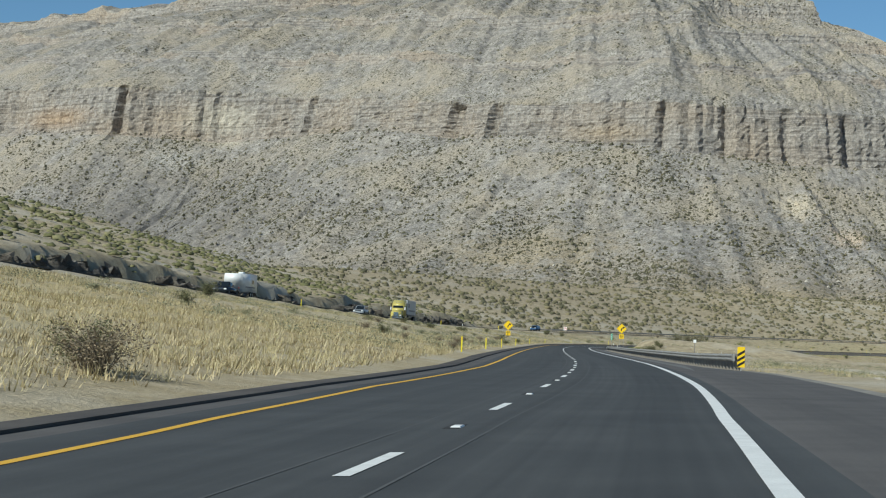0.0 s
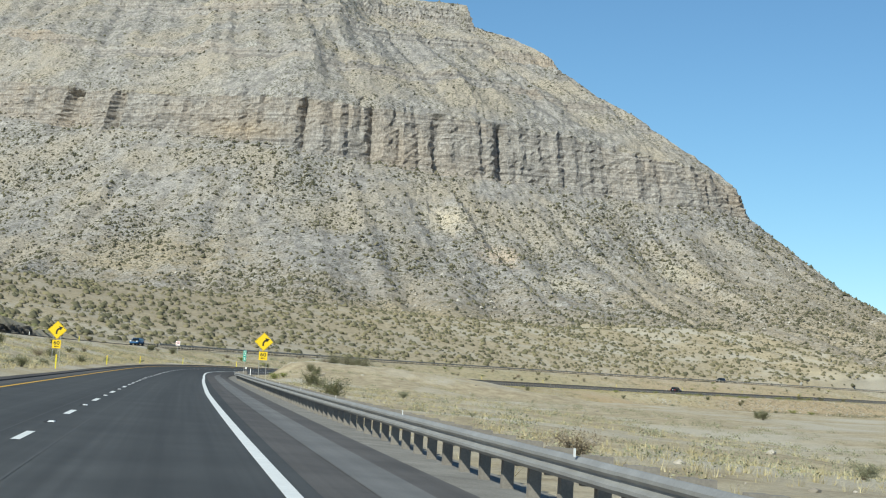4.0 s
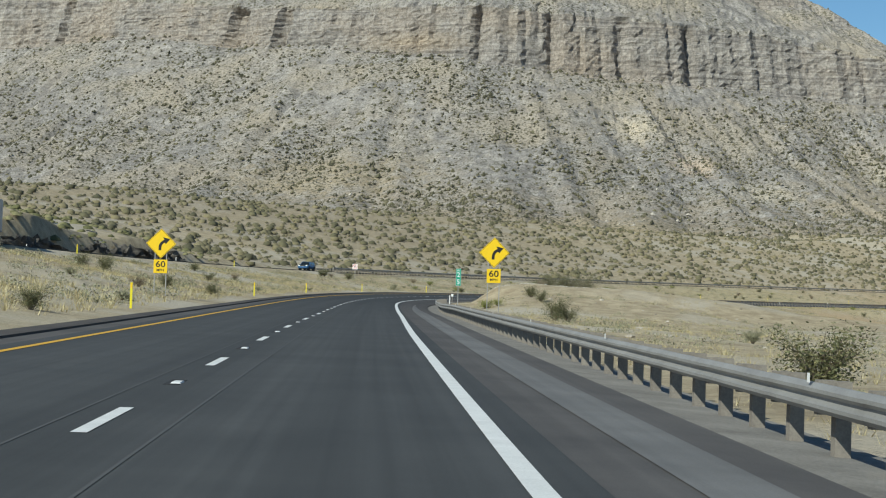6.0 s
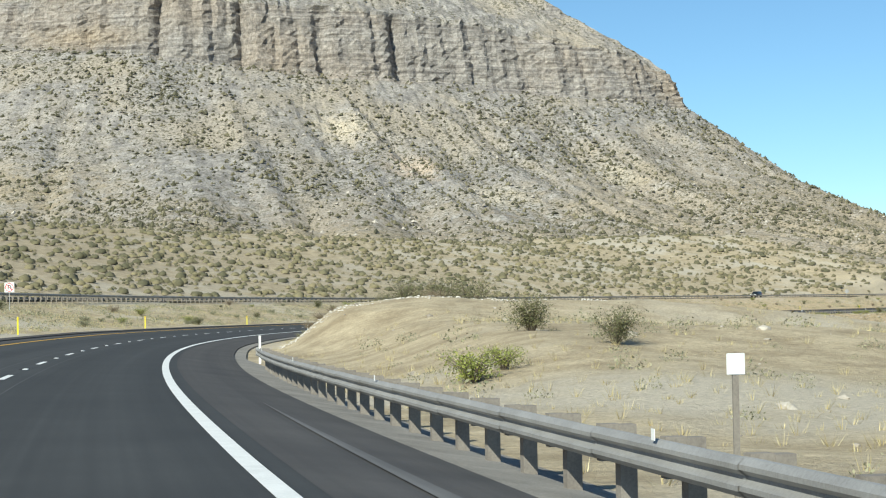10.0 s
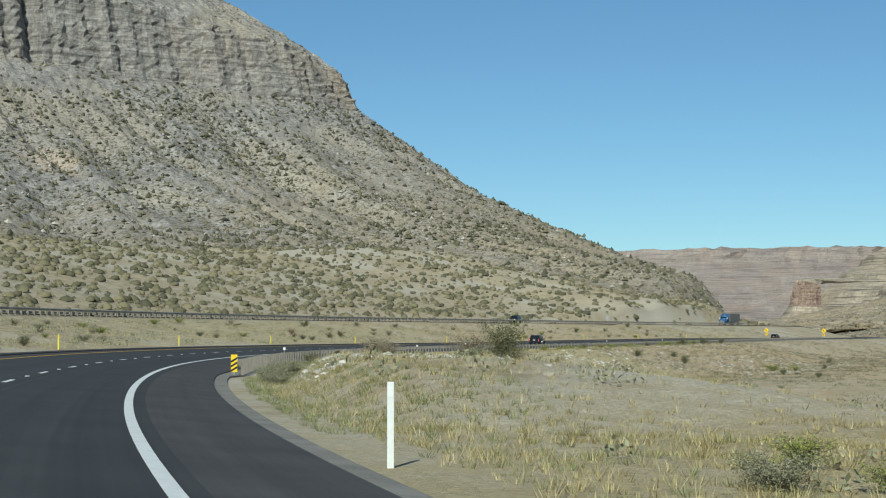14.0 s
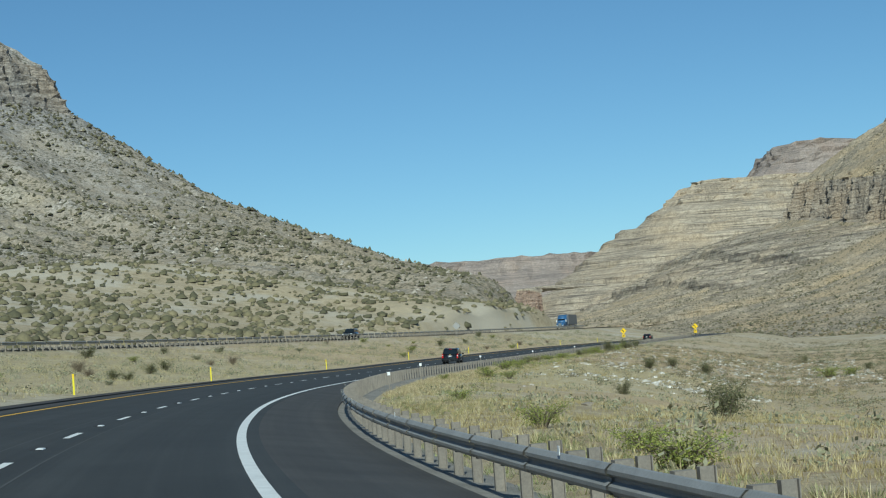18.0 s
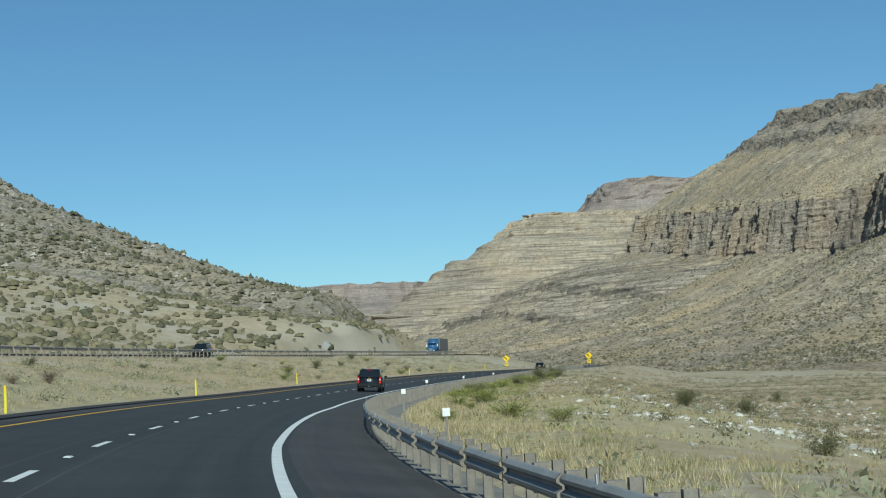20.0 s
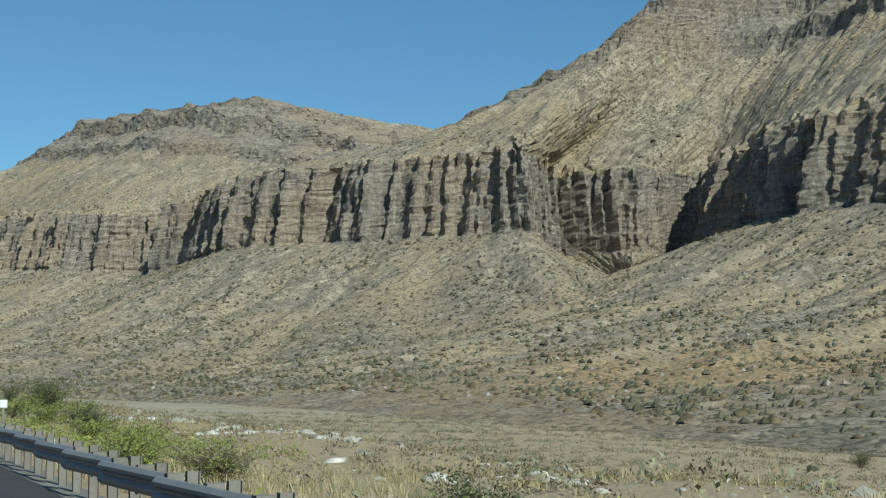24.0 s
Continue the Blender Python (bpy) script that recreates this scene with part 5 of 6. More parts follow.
tagged(clumps("wash_stones", P, 0.06 + 0.25 * rng.rand(len(P)) ** 5, 0.7, CHALK, 0.25), "pale stones along the dry wash", "stones", kind="stuff")


# rock cut beside the opposite carriageway
CUT_ROCK = rock_material("dark_cut_rock", (0.10, 0.09, 0.08), (0.26, 0.235, 0.20), (0.30, 0.25, 0.19), 0.6, 0.4)


def rock_cut(s0, s1, height, label):
    n, m = int((s1 - s0) / 0.8), 9
    su = np.linspace(s0, s1, n)
    v = []
    prof = height * (0.45 + 0.55 * np.abs(wave(su, su * 0.3, 0.12, s0))) * smooth(0, 6, su - s0) * smooth(0, 6, s1 - su)
    blocky = np.repeat(rng.randn(n // 3 + 1), 3)[:n] * 0.55
    for k in range(m):
        f = k / (m - 1)
        off = opp_d(su) - 8.2 - 1.7 * f + rng.randn(n) * 0.3 + blocky * (0.3 + f)
        x, y = plan(su, off)
        v.append(np.stack([x, y, opp_z(su) - 0.3 + (prof + 0.3) * f + rng.randn(n) * 0.28], -1))
    ob = mesh_object("rock_cut", np.stack(v, 1).reshape(-1, 3), grid_faces(n, m), CUT_ROCK)
    return tagged(ob, label, "rock face", "rock cuts")


for s0, s1, hgt in ((60, 215, 4.2), (218, 300, 3.6), (318, 372, 4.8), (374, 405, 3.4), (408, 455, 3.4)):
    rock_cut(s0, s1, hgt, "dark rough rock cut behind the opposite carriageway")


def bush_template(name, label, group, leaf, wide, high, leaves, lsize, stems, gap=0.4, thin=1.0):
    t = thing(name, Matrix.Identity(4), label, "bush", group)
    bm = bmesh.new()
    tips = []
    for i in range(stems):
        a, r = rng.rand() * 6.28, wide * (0.25 + 0.6 * rng.rand())
        tip = Vector((math.cos(a) * r, math.sin(a) * r, high * (0.55 + 0.45 * rng.rand())))
        mid = Vector((tip.x * 0.4, tip.y * 0.4, tip.z * 0.6))
        rod((tip.x * 0.06, tip.y * 0.06, -0.1), mid, 0.018 * thin, 0.012 * thin, 5, bm)
        rod(mid, tip, 0.012 * thin, 0.004 * thin, 5, bm)
        tips += [tip, mid.lerp(tip, 0.6), mid.lerp(tip, 0.2), mid * 0.75, Vector((tip.x * 0.7, tip.y * 0.7, tip.z * 0.35))]
    part("trunk", bm, TWIG, t, "grey-brown woody base")
    c = np.array([tuple(p) for p in tips])
    n = leaves
    ctr = c[rng.randint(len(c), size=n)] + np.clip(rng.randn(n, 3), -2, 2) * np.array([wide, wide, high]) * 0.085
    ctr[:, 2] = np.maximum(ctr[:, 2], 0.06)
    q = rng.randn(n, 3)
    q /= np.linalg.norm(q, axis=1)[:, None]
    w = np.cross(q, rng.randn(n, 3))
    w /= np.linalg.norm(w, axis=1)[:, None]
    L = lsize * (0.5 + rng.rand(n))[:, None]
    V = np.stack([ctr - q * L, ctr + w * L * 0.45, ctr + q * L, ctr - w * L * 0.45], 1).reshape(-1, 3)
    F = np.arange(n * 4).reshape(-1, 4)
    ob = new("foliage", raw_mesh("foliage", V, F, leaf))
    ob.parent = t
    return t


BUSHES = {"creosote": bush_template("creosote_bush", "dark green creosote bush with open stems on dry ground", "creosote bushes", CREOSOTE, 1.0, 1.2, 3600, 0.028, 34, 0.4, 0.6),
          "tall": bush_template("tall_desert_shrub", "tall olive desert shrub with open branches on the mound", "tall shrubs", CREOSOTE, 1.7, 2.6, 7000, 0.035, 60),
          "sage": bush_template("sage_bush", "low grey-green sage bush on dry ground", "sage bushes", SAGE, 0.6, 0.5, 6000, 0.014, 30, 0.4, 0.45),
          "bright": bush_template("green_bush", "bright yellow-green bush beside the road", "green bushes", BRIGHT, 0.85, 0.7, 2400, 0.024, 28),
          "dead": bush_template("dry_bush", "bare brown dry bush in the grass", "dry bushes", DEAD, 0.8, 0.8, 2200, 0.022, 60, 0.4, 0.45)}
placed = {k: 0 for k in BUSHES}


def bush(kind, s, d, size=1.0, turn=None):
    m = stand(s, d, rng.rand() * 360) @ Matrix.Diagonal((size * 1.1, size * (0.9 + 0.3 * rng.rand()), size * (0.65 + 0.25 * rng.rand()), 1))
    if placed[kind] == 0:
        BUSHES[kind].matrix_world = m
        ob = BUSHES[kind]
    else:
        ob = copy_thing(BUSHES[kind], m)
        ob.matrix_world = m
    placed[kind] += 1
    return ob


for kind, s, d, size in (("dead", 35, -11.6, 1.7), ("creosote", 36.2, -12.4, 1.1), ("creosote", 120, -30, 1.2), ("creosote", 176, -40, 1.7), ("bright", 358.8, 9.6, 1.5), ("bright", 360.5, 10.8, 1.1),
                         ("creosote", 374, 14.5, 1.3), ("creosote", 365, 15.3, 1.2), ("creosote", 304.6, 12.5, 1.5), ("creosote", 306.5, 13.6, 1.2), ("dead", 413, 15, 1.4), ("tall", 436, 14, 1.2), ("tall", 438.5, 16.5, 1.7),
                         ("tall", 434, 12.4, 0.6), ("tall", 441, 19, 1.6), ("bright", 428, 10.4, 0.9), ("dead", 427, 7.6, 1.1), ("dead", 424, 8.4, 1.1), ("dead", 431, 9.0, 1.0), ("sage", 425, 7.0, 0.8), ("sage", 432, 7.2, 0.9),
                         ("creosote", 515, 17, 1.7), ("dead", 512, 15, 1.6), ("dead", 519, 18, 1.5), ("sage", 508, 6.6, 1.5), ("sage", 511, 6.4, 1.7), ("sage", 513.5, 7.2, 1.9), ("sage", 516, 6.4, 1.7), ("sage", 519, 7.0, 1.8), ("sage", 522.5, 6.6, 1.6), ("sage", 526, 7.4, 1.6), ("dead", 509, 10.6, 1.1), ("dead", 513.5, 11.0, 1.2), ("dead", 506, 10.8, 1.0), ("creosote", 520, 8.4, 0.7), ("sage", 523, 18, 2.4), ("sage", 527, 21, 2.6), ("sage", 519, 23, 2.2),
                         ("bright", 592, 8.6, 1.2), ("bright", 598, 9.4, 1.0), ("bright", 608, 9.0, 1.0), ("bright", 640, 9.4, 0.9), ("creosote", 584, 12.5, 1.3), ("bright", 706, 10.5, 1.3), ("bright", 702, 12.5, 1.1),
                         ("bright", 700, 7.4, 1.0), ("bright", 724, 9.0, 0.9), ("bright", 730, 8.3, 1.1), ("bright", 736, 9.8, 1.8), ("bright", 743.5, 10.4, 0.8), ("bright", 764.5, 7.6, 1.1), ("bright", 770, 8.1, 1.2), ("bright", 753, 9.6, 1.2), ("bright", 786.5, 7.0, 1.3), ("bright", 792, 7.8, 1.3), ("bright", 826, 11.4, 1.6), ("bright", 836, 9.6, 1.8), ("creosote", 841, 11.8, 1.7), ("bright", 848, 12.2, 1.9), ("creosote", 856, 13.2, 1.9), ("bright", 755, 7.6, 0.8), ("bright", 758, 7.2, 0.9), ("bright", 762, 7.5, 0.8), ("bright", 784, 8.2, 1.2), ("bright", 789, 8.8, 1.4), ("bright", 794, 8.4, 1.3), ("bright", 799, 9.4, 1.5), ("bright", 805, 9.0, 1.4), ("creosote", 814, 10.5, 1.4), ("bright", 826, 10.0, 1.3), ("sage", 459, 9.2, 1.3), ("bright", 460.5, 10.2, 0.8), ("bright", 458, 10.4, 0.7),
                         ("creosote", 690, 21, 1.2), ("creosote", 747, 24, 1.5), ("creosote", 760, 30, 1.6), ("bright", 772, 44, 2.4), ("bright", 780, 47, 2.2), ("creosote", 770, 26, 1.3)):
    bush(kind, s, d, size)
for i in range(60):
    s = 90 + 330 * rng.rand()
    d = -10.8 - rng.rand() ** 1.5 * 22
    if off_road(np.array([s]), np.array([d]))[0]:
        bush(("sage", "sage", "dead", "creosote")[i % 4], s, d, 0.7 + 0.7 * rng.rand())
for i in range(90):
    s = 430 + 520 * rng.rand()
    d = -11 - rng.rand() * 20
    if off_road(np.array([s]), np.array([d]))[0]:
        bush(("sage", "creosote", "sage", "bright", "dead")[i % 5], s, d, 0.7 + 0.8 * rng.rand())
for i in range(60):
    s = 90 + 800 * rng.rand()
    d = 8 + rng.rand() ** 1.3 * 70
    if not (390 < s < 455 and d < 32):
        bush(("creosote", "sage", "dead", "creosote", "sage")[i % 5], s, d, 0.6 + 0.9 * rng.rand())
# bench and far bank shrubs, too many to count
s, d, P = sample_ground(9000, -20, 480, -190, -45)
keep = d < opp_d(s) - 10.5
tagged(clumps("bench_shrubs", P[keep] + [0, 0, 0.35], 0.25 + 0.6 * rng.rand(keep.sum()) ** 2, 0.7, island_material("bench_shrub", [(0.0, (0.09, 0.092, 0.036)), (0.6, (0.15, 0.145, 0.062)), (1.0, (0.23, 0.21, 0.11))]), 0.35, "dome"), "dense dark green shrubs on the bench", "shrubs", kind="stuff")
s, d, P = sample_ground(12000, 460, 1200, -260, -45)
keep = d < opp_d(s) - 9
tagged(clumps("slope_foot_shrubs", P[keep] + [0, 0, 0.2], 0.35 + 0.85 * rng.rand(keep.sum()) ** 2, 0.9, SHRUB, 0.35, "dome"), "dark shrubs at the foot of the slope", "shrubs", kind="stuff")


s, d, P = sample_ground(6800, 440, 1000, 8, 80)
keep = rng.rand(len(s)) < np.clip(0.5 + 0.7 * wave(P[:, 0], P[:, 1], 0.07, 6.0), 0.1, 1)
tagged(leafy("valley_brush", P[keep], 0.25 + 0.6 * rng.rand(keep.sum()) ** 2, SAGE, 26), "low grey-green brush on the valley side", "brush", kind="stuff")
s, d, P = sample_ground(1300, 90, 390, 8, 60)
tagged(leafy("flat_brush", P, 0.25 + 0.5 * rng.rand(len(P)) ** 2, SAGE, 60), "low grey brush on the flat behind the guardrail", "brush", kind="stuff")
s, d, P = sample_ground(2600, 90, 440, -46, -10.5)
keep = off_road(s, d)
tagged(leafy("median_brush", P[keep], 0.25 + 0.5 * rng.rand(keep.sum()) ** 2, SAGE), "low grey sage brush on the median bank", "brush", kind="stuff")
s, d, P = sample_ground(2400, 440, 1050, -34, -10.5)
keep = off_road(s, d)
tagged(leafy("median_bend_brush", P[keep], 0.3 + 0.6 * rng.rand(keep.sum()) ** 2, SAGE), "olive brush in the median round the bend", "brush", kind="stuff")
P = near_view(sample_hill(EAST, 35000, -1.09, -0.6), 200, 900, 650, 1300)
close = by_road(P, 110) & ~by_road(P, 26)
tagged(leafy("slope_toe_shrubs", P[close], 0.3 + 0.5 * rng.rand(close.sum()) ** 2, SHRUB, 26), "brown and olive shrubs on the toe of the slope", "shrubs", kind="stuff")
P = P[~by_road(P, 110)]
tagged(clumps("slope_brown_shrubs", P + [0, 0, 0.15], 0.3 + 0.7 * rng.rand(len(P)) ** 2, 0.85, BROWN_SHRUB, 0.35, "dome"), "brown desert shrubs in bands across the lower slope", "shrubs", kind="stuff")
s, d, P = sample_ground(12000, 560, 1150, 60, 300)
keep = rng.rand(len(s)) < np.clip(0.55 + 0.6 * wave(P[:, 0], P[:, 1], 0.05, 2.0), 0.15, 1)
P = P[keep & ~by_road(P, 110)]
tagged(clumps("valley_shrubs", P + [0, 0, 0.15], 0.25 + 0.6 * rng.rand(len(P)) ** 2, 0.75, BROWN_SHRUB, 0.35, "dome"), "small olive shrubs across the valley floor", "shrubs", kind="stuff")
s, d, P = sample_ground(9000, 690, 1040, 26, 130)
keep = rng.rand(len(s)) < np.clip(0.55 + 0.7 * wave(P[:, 0], P[:, 1], 0.06, 5.0), 0.12, 1)
tagged(leafy("bend_brown_shrubs", P[keep], 0.22 + 0.5 * rng.rand(keep.sum()) ** 2, SHRUB, 32), "brown and olive shrubs across the ground below the slope", "shrubs", kind="stuff")
s, d, P = sample_ground(2600, 770, 1070, 9, 120)
tagged(leafy("bend_flat_shrubs", P, 0.2 + 0.45 * rng.rand(len(P)) ** 2, SHRUB, 36), "small olive shrubs on the flat inside the far bend", "shrubs", kind="stuff")
s, d, P = sample_ground(2000, 735, 920, 9, 46)
tagged(leafy("dry_brush", P, 0.2 + 0.4 * rng.rand(len(P)) ** 2, DEAD), "low dry brown brush between the guardrail and the slope", "brush", kind="stuff")
s, d, P = sample_ground(2200, 735, 920, 14, 50)
tagged(clumps("foot_stones", P, 0.05 + 0.3 * rng.rand(len(P)) ** 6, 0.65, STONE, 0.25), "pale stones at the foot of the brown slope", "stones", kind="stuff")
s, d, P = sample_ground(7000, 700, 890, 13, 34)
keep = rng.rand(len(s)) < np.clip(0.3 + 0.9 * wave(P[:, 0], P[:, 1], 0.13, 3.0), 0.05, 1)
P = P[keep]
tagged(clumps("terrace_stones", P, 0.05 + 0.28 * rng.rand(len(P)) ** 5, 0.6, CHALK, 0.25, "dome"), "white limestone rubble along the low terrace", "stones", kind="stuff")
s, d, P = sample_ground(6000, 655, 815, 5.7, 10.5)
keep = rng.rand(len(s)) < np.clip(0.65 + 0.7 * wave(P[:, 0], P[:, 1], 0.2, 9.0) - 0.08 * (d - 6), 0.05, 1)
tagged(tufts("tall_rail_grass", P[keep], 0.13 + 0.22 * rng.rand(keep.sum()), GOLD_GRASS, 14, 1.3), "tall golden grass close behind the curving guardrail", "grass", kind="stuff")
s, d, P = sample_ground(1500, 690, 860, 6.0, 13)
keep = wave(P[:, 0], P[:, 1], 0.11, 4.0) > 0.15
tagged(leafy("rail_green_brush", P[keep], 0.25 + 0.4 * rng.rand(keep.sum()) ** 2, BRIGHT, 60), "yellow-green brush in the grass behind the guardrail", "brush", kind="stuff")


# ---- vehicles ----
BLACK_PAINT = plain("black_car_paint", (0.010, 0.012, 0.014), 0.22, 0.0, 0.8)
WHITE_PAINT = plain("white_vehicle_paint", (0.75, 0.76, 0.76), 0.35, 0.0, 0.4)
SILVER_PAINT = plain("silver_car_paint", (0.42, 0.44, 0.45), 0.3, 0.5, 0.5)
GOLD_PAINT = plain("mustard_truck_paint", (0.50, 0.42, 0.11), 0.35, 0.0, 0.5)
BLUE_PAINT = plain("blue_truck_paint", (0.04, 0.12, 0.26), 0.35, 0.0, 0.5)
GREY_PANEL = plain("grey_trailer_panel", (0.46, 0.48, 0.50), 0.5)
DARK_STRIPE = plain("dark_trailer_stripe", (0.16, 0.17, 0.19), 0.5)
GLASS = plain("dark_tinted_glass", (0.012, 0.016, 0.018), 0.06, 0.0, 0.5)
RUBBER = plain("tyre_rubber", (0.018, 0.018, 0.018), 0.85)
RIM = plain("alloy_rim", (0.45, 0.45, 0.46), 0.35, 0.8)
TAIL = plain("red_tail_lens", (0.55, 0.01, 0.012), 0.2, 0.0, 0.6)
LENS = plain("clear_lamp_lens", (0.85, 0.85, 0.82), 0.15, 0.0, 0.6)
CHROME = plain("chrome_trim", (0.72, 0.72, 0.72), 0.15, 1.0)
PLASTIC = plain("black_trim_plastic", (0.025, 0.025, 0.026), 0.6)
PLATE = plain("licence_plate_white", (0.78, 0.78, 0.78), 0.5)
AMBER = plain("gold_emblem", (0.62, 0.45, 0.10), 0.3, 0.7)


def wheel(parent, x, y, r, w):
    side = 1 if x > 0 else -1
    bm = bmesh.new()
    n = 24
    prof = [(-w / 2, r * 0.62), (-w / 2, r * 0.92), (-w / 2 + 0.03, r), (w / 2 - 0.03, r), (w / 2, r * 0.92), (w / 2, r * 0.62)]
    rings = [[bm.verts.new((x + a, y + b * math.cos(i * 6.2832 / n), r + b * math.sin(i * 6.2832 / n))) for a, b in prof] for i in range(n)]
    for i in range(n):
        j = (i + 1) % n
        for k in range(len(prof)):
            m = (k + 1) % len(prof)
            bm.faces.new((rings[i][k], rings[i][m], rings[j][m], rings[j][k]))
    bmesh.ops.recalc_face_normals(bm, faces=bm.faces[:])
    hub = part("wheel", bm, RUBBER, parent, "black tyre", smoothed=False)
    rim = rod((x - side * w * 0.1, y, r), (x + side * w * 0.42, y, r), r * 0.64, r * 0.58, 20)
    for k in range(6):
        a = k * 1.0472
        box(x + side * w * 0.44, y + r * 0.34 * math.cos(a), r + r * 0.34 * math.sin(a), 0.03, 0.09, 0.09, bm=rim)
    part("rim", rim, RIM, hub, "alloy rim")
    return hub


def taper(bm, z0, z1, amount):
    for v in bm.verts:
        v.co.x *= 1 - amount * min(max((v.co.z - z0) / (z1 - z0), 0), 1)
    return bm


def quad_panel(corners, depth=0.012):
    """A thin panel through four corners, thickened along its normal."""
    c = [Vector(p) for p in corners]
    nrm = (c[1] - c[0]).cross(c[3] - c[0]).normalized()
    bm = bmesh.new()
    a, b = [bm.verts.new(p) for p in c], [bm.verts.new(p - nrm * depth) for p in c]
    bm.faces.new(a)
    bm.faces.new(b[::-1])
    for i in range(4):
        j = (i + 1) % 4
        bm.faces.new((a[j], a[i], b[i], b[j]))
    bmesh.ops.recalc_face_normals(bm, faces=bm.faces[:])
    return bm


def suv(m, paint, label, length=5.1, high=1.92, wide=1.98, name="sport_utility_vehicle", pickup=False):
    t = thing(name, m, label, "car", "vehicles")
    L, W = length, wide
    k = high / 1.92
    body = side_prism([(0.02, 0.48), (0.0, 0.70), (0.04, 1.10 * k), (0.10, 1.16 * k), (L * 0.76, 1.14 * k), (L - 0.12, 1.02 * k), (L, 0.80), (L, 0.46), (L - 0.2, 0.33), (0.25, 0.33)], -W / 2, W / 2)
    part("body", body, paint, t, "glossy painted body", 0.07, 3, True)
    r0 = L * 0.42 if pickup else 0.06
    cab = taper(side_prism([(r0, 1.12 * k), (r0 + 0.30, 1.78 * k), (r0 + 0.42, 1.86 * k), (L * 0.60, 1.88 * k), (L * 0.64, 1.84 * k), (L * 0.76, 1.12 * k)], -W / 2 + 0.04, W / 2 - 0.04), 1.12 * k, 1.88 * k, 0.20)
    part("cabin", cab, paint, t, "painted cabin and roof", 0.05, 3, True)
    hw = W / 2

    def at(f, z):                                   # a point of the sloping tail, f across
        u = (z - 1.12 * k) / (0.66 * k)
        return (f * (hw - 0.04) * (1 - 0.20 * (z - 1.12 * k) / (0.76 * k)), r0 + 0.30 * u - 0.012, z)

    part("rear_window", quad_panel([at(-0.86, 1.20 * k), at(0.86, 1.20 * k), at(0.84, 1.70 * k), at(-0.84, 1.70 * k)]), GLASS, t, "dark tinted rear window")
    for sgn in (-1, 1):
        y0, y1 = r0 + 0.42, L * 0.70
        def sp(y, z):
            return (sgn * ((hw - 0.04) * (1 - 0.20 * (z - 1.12 * k) / (0.76 * k)) + 0.008), y, z)
        mids = [y0, y0 + (y1 - y0) * 0.36, y0 + (y1 - y0) * 0.68, y1]
        for a, b in zip(mids, mids[1:]):
            top0, top1 = a + 0.06, min(b - 0.06, L * 0.63)
            part("side_window", quad_panel([sp(a + 0.04, 1.20 * k), sp(b - 0.04, 1.20 * k), sp(top1, 1.72 * k), sp(top0, 1.72 * k)][::sgn]), GLASS, t, "dark side window")
        lamp_ = part("tail_lamp", box(sgn * (hw - 0.10), 0.02, 0.96 * k, 0.17, 0.10, 0.52 * k, top=(0.9, 1)), TAIL, t, "tall red tail lamp", 0.015)
        part("lamp_insert", box(sgn * (hw - 0.10), -0.034, 1.02 * k, 0.10, 0.012, 0.10), LENS, lamp_, "clear reversing lens", 0.01)
        part("headlamp", box(sgn * (hw - 0.24), L - 0.02, 0.84, 0.36, 0.10, 0.20), LENS, t, "clear headlamp", 0.03)
        mir = part("mirror", box(sgn * (hw + 0.14), L * 0.665, 1.25 * k, 0.24, 0.14, 0.20), PLASTIC, t, "door mirror", 0.05, 3)
        part("mirror_glass", box(sgn * (hw + 0.14), L * 0.665 - 0.075, 1.25 * k, 0.18, 0.008, 0.14), GLASS, mir, "mirror glass")
        if not pickup:
            part("roof_rail", rod((sgn * hw * 0.70, r0 + 0.6, 1.92 * k), (sgn * hw * 0.70, L * 0.56, 1.93 * k), 0.022, None, 8), PLASTIC, t, "roof rail")
        for y in (L * 0.19, L * 0.80):
            wheel(t, sgn * (hw - 0.13), y, 0.39, 0.27)
            part("wheel_arch", rod((sgn * (hw - 0.30), y, 0.40), (sgn * (hw + 0.004), y, 0.40), 0.45, 0.45, 22), PLASTIC, t, "dark wheel arch")
    part("rear_bumper", box(0, -0.03, 0.56, W * 0.97, 0.18, 0.22), paint, t, "painted rear bumper", 0.04, 3)
    part("lower_valance", box(0, 0.06, 0.40, W * 0.86, 0.14, 0.14), PLASTIC, t, "black lower valance", 0.03)
    part("front_bumper", box(0, L + 0.02, 0.55, W * 0.97, 0.16, 0.24), paint, t, "front bumper", 0.04, 3)
    part("grille", box(0, L + 0.03, 0.86, W * 0.55, 0.04, 0.20), CHROME, t, "bright grille", 0.01)
    part("windscreen", quad_panel([(-hw * 0.80, L * 0.755, 1.18 * k), (hw * 0.80, L * 0.755, 1.18 * k), (hw * 0.68, L * 0.655, 1.80 * k), (-hw * 0.68, L * 0.655, 1.80 * k)][::-1]), GLASS, t, "dark windscreen")
    plate_ = part("licence_plate", box(0.0, -0.006, 0.95 * k, 0.32, 0.02, 0.17), PLATE, t, "white plate with plain bars", 0.008)
    part("plate_bar", box(0, -0.019, 0.96 * k, 0.24, 0.006, 0.06), DARK_STRIPE, plate_, "dark bar")
    part("plate_bar", box(0, -0.019, 1.015 * k, 0.16, 0.006, 0.02), TAIL, plate_, "thin red bar")
    part("plate_recess", box(0, 0.006, 0.97 * k, 0.62, 0.02, 0.26), PLASTIC, t, "dark plate recess", 0.02)
    part("emblem", box(0, -0.012, 1.12 * k, 0.20, 0.02, 0.06), AMBER, t, "small gold emblem", 0.01)
    part("brake_light", box(0, r0 + 0.31, 1.79 * k, 0.36, 0.03, 0.035), TAIL, t, "high red brake light")
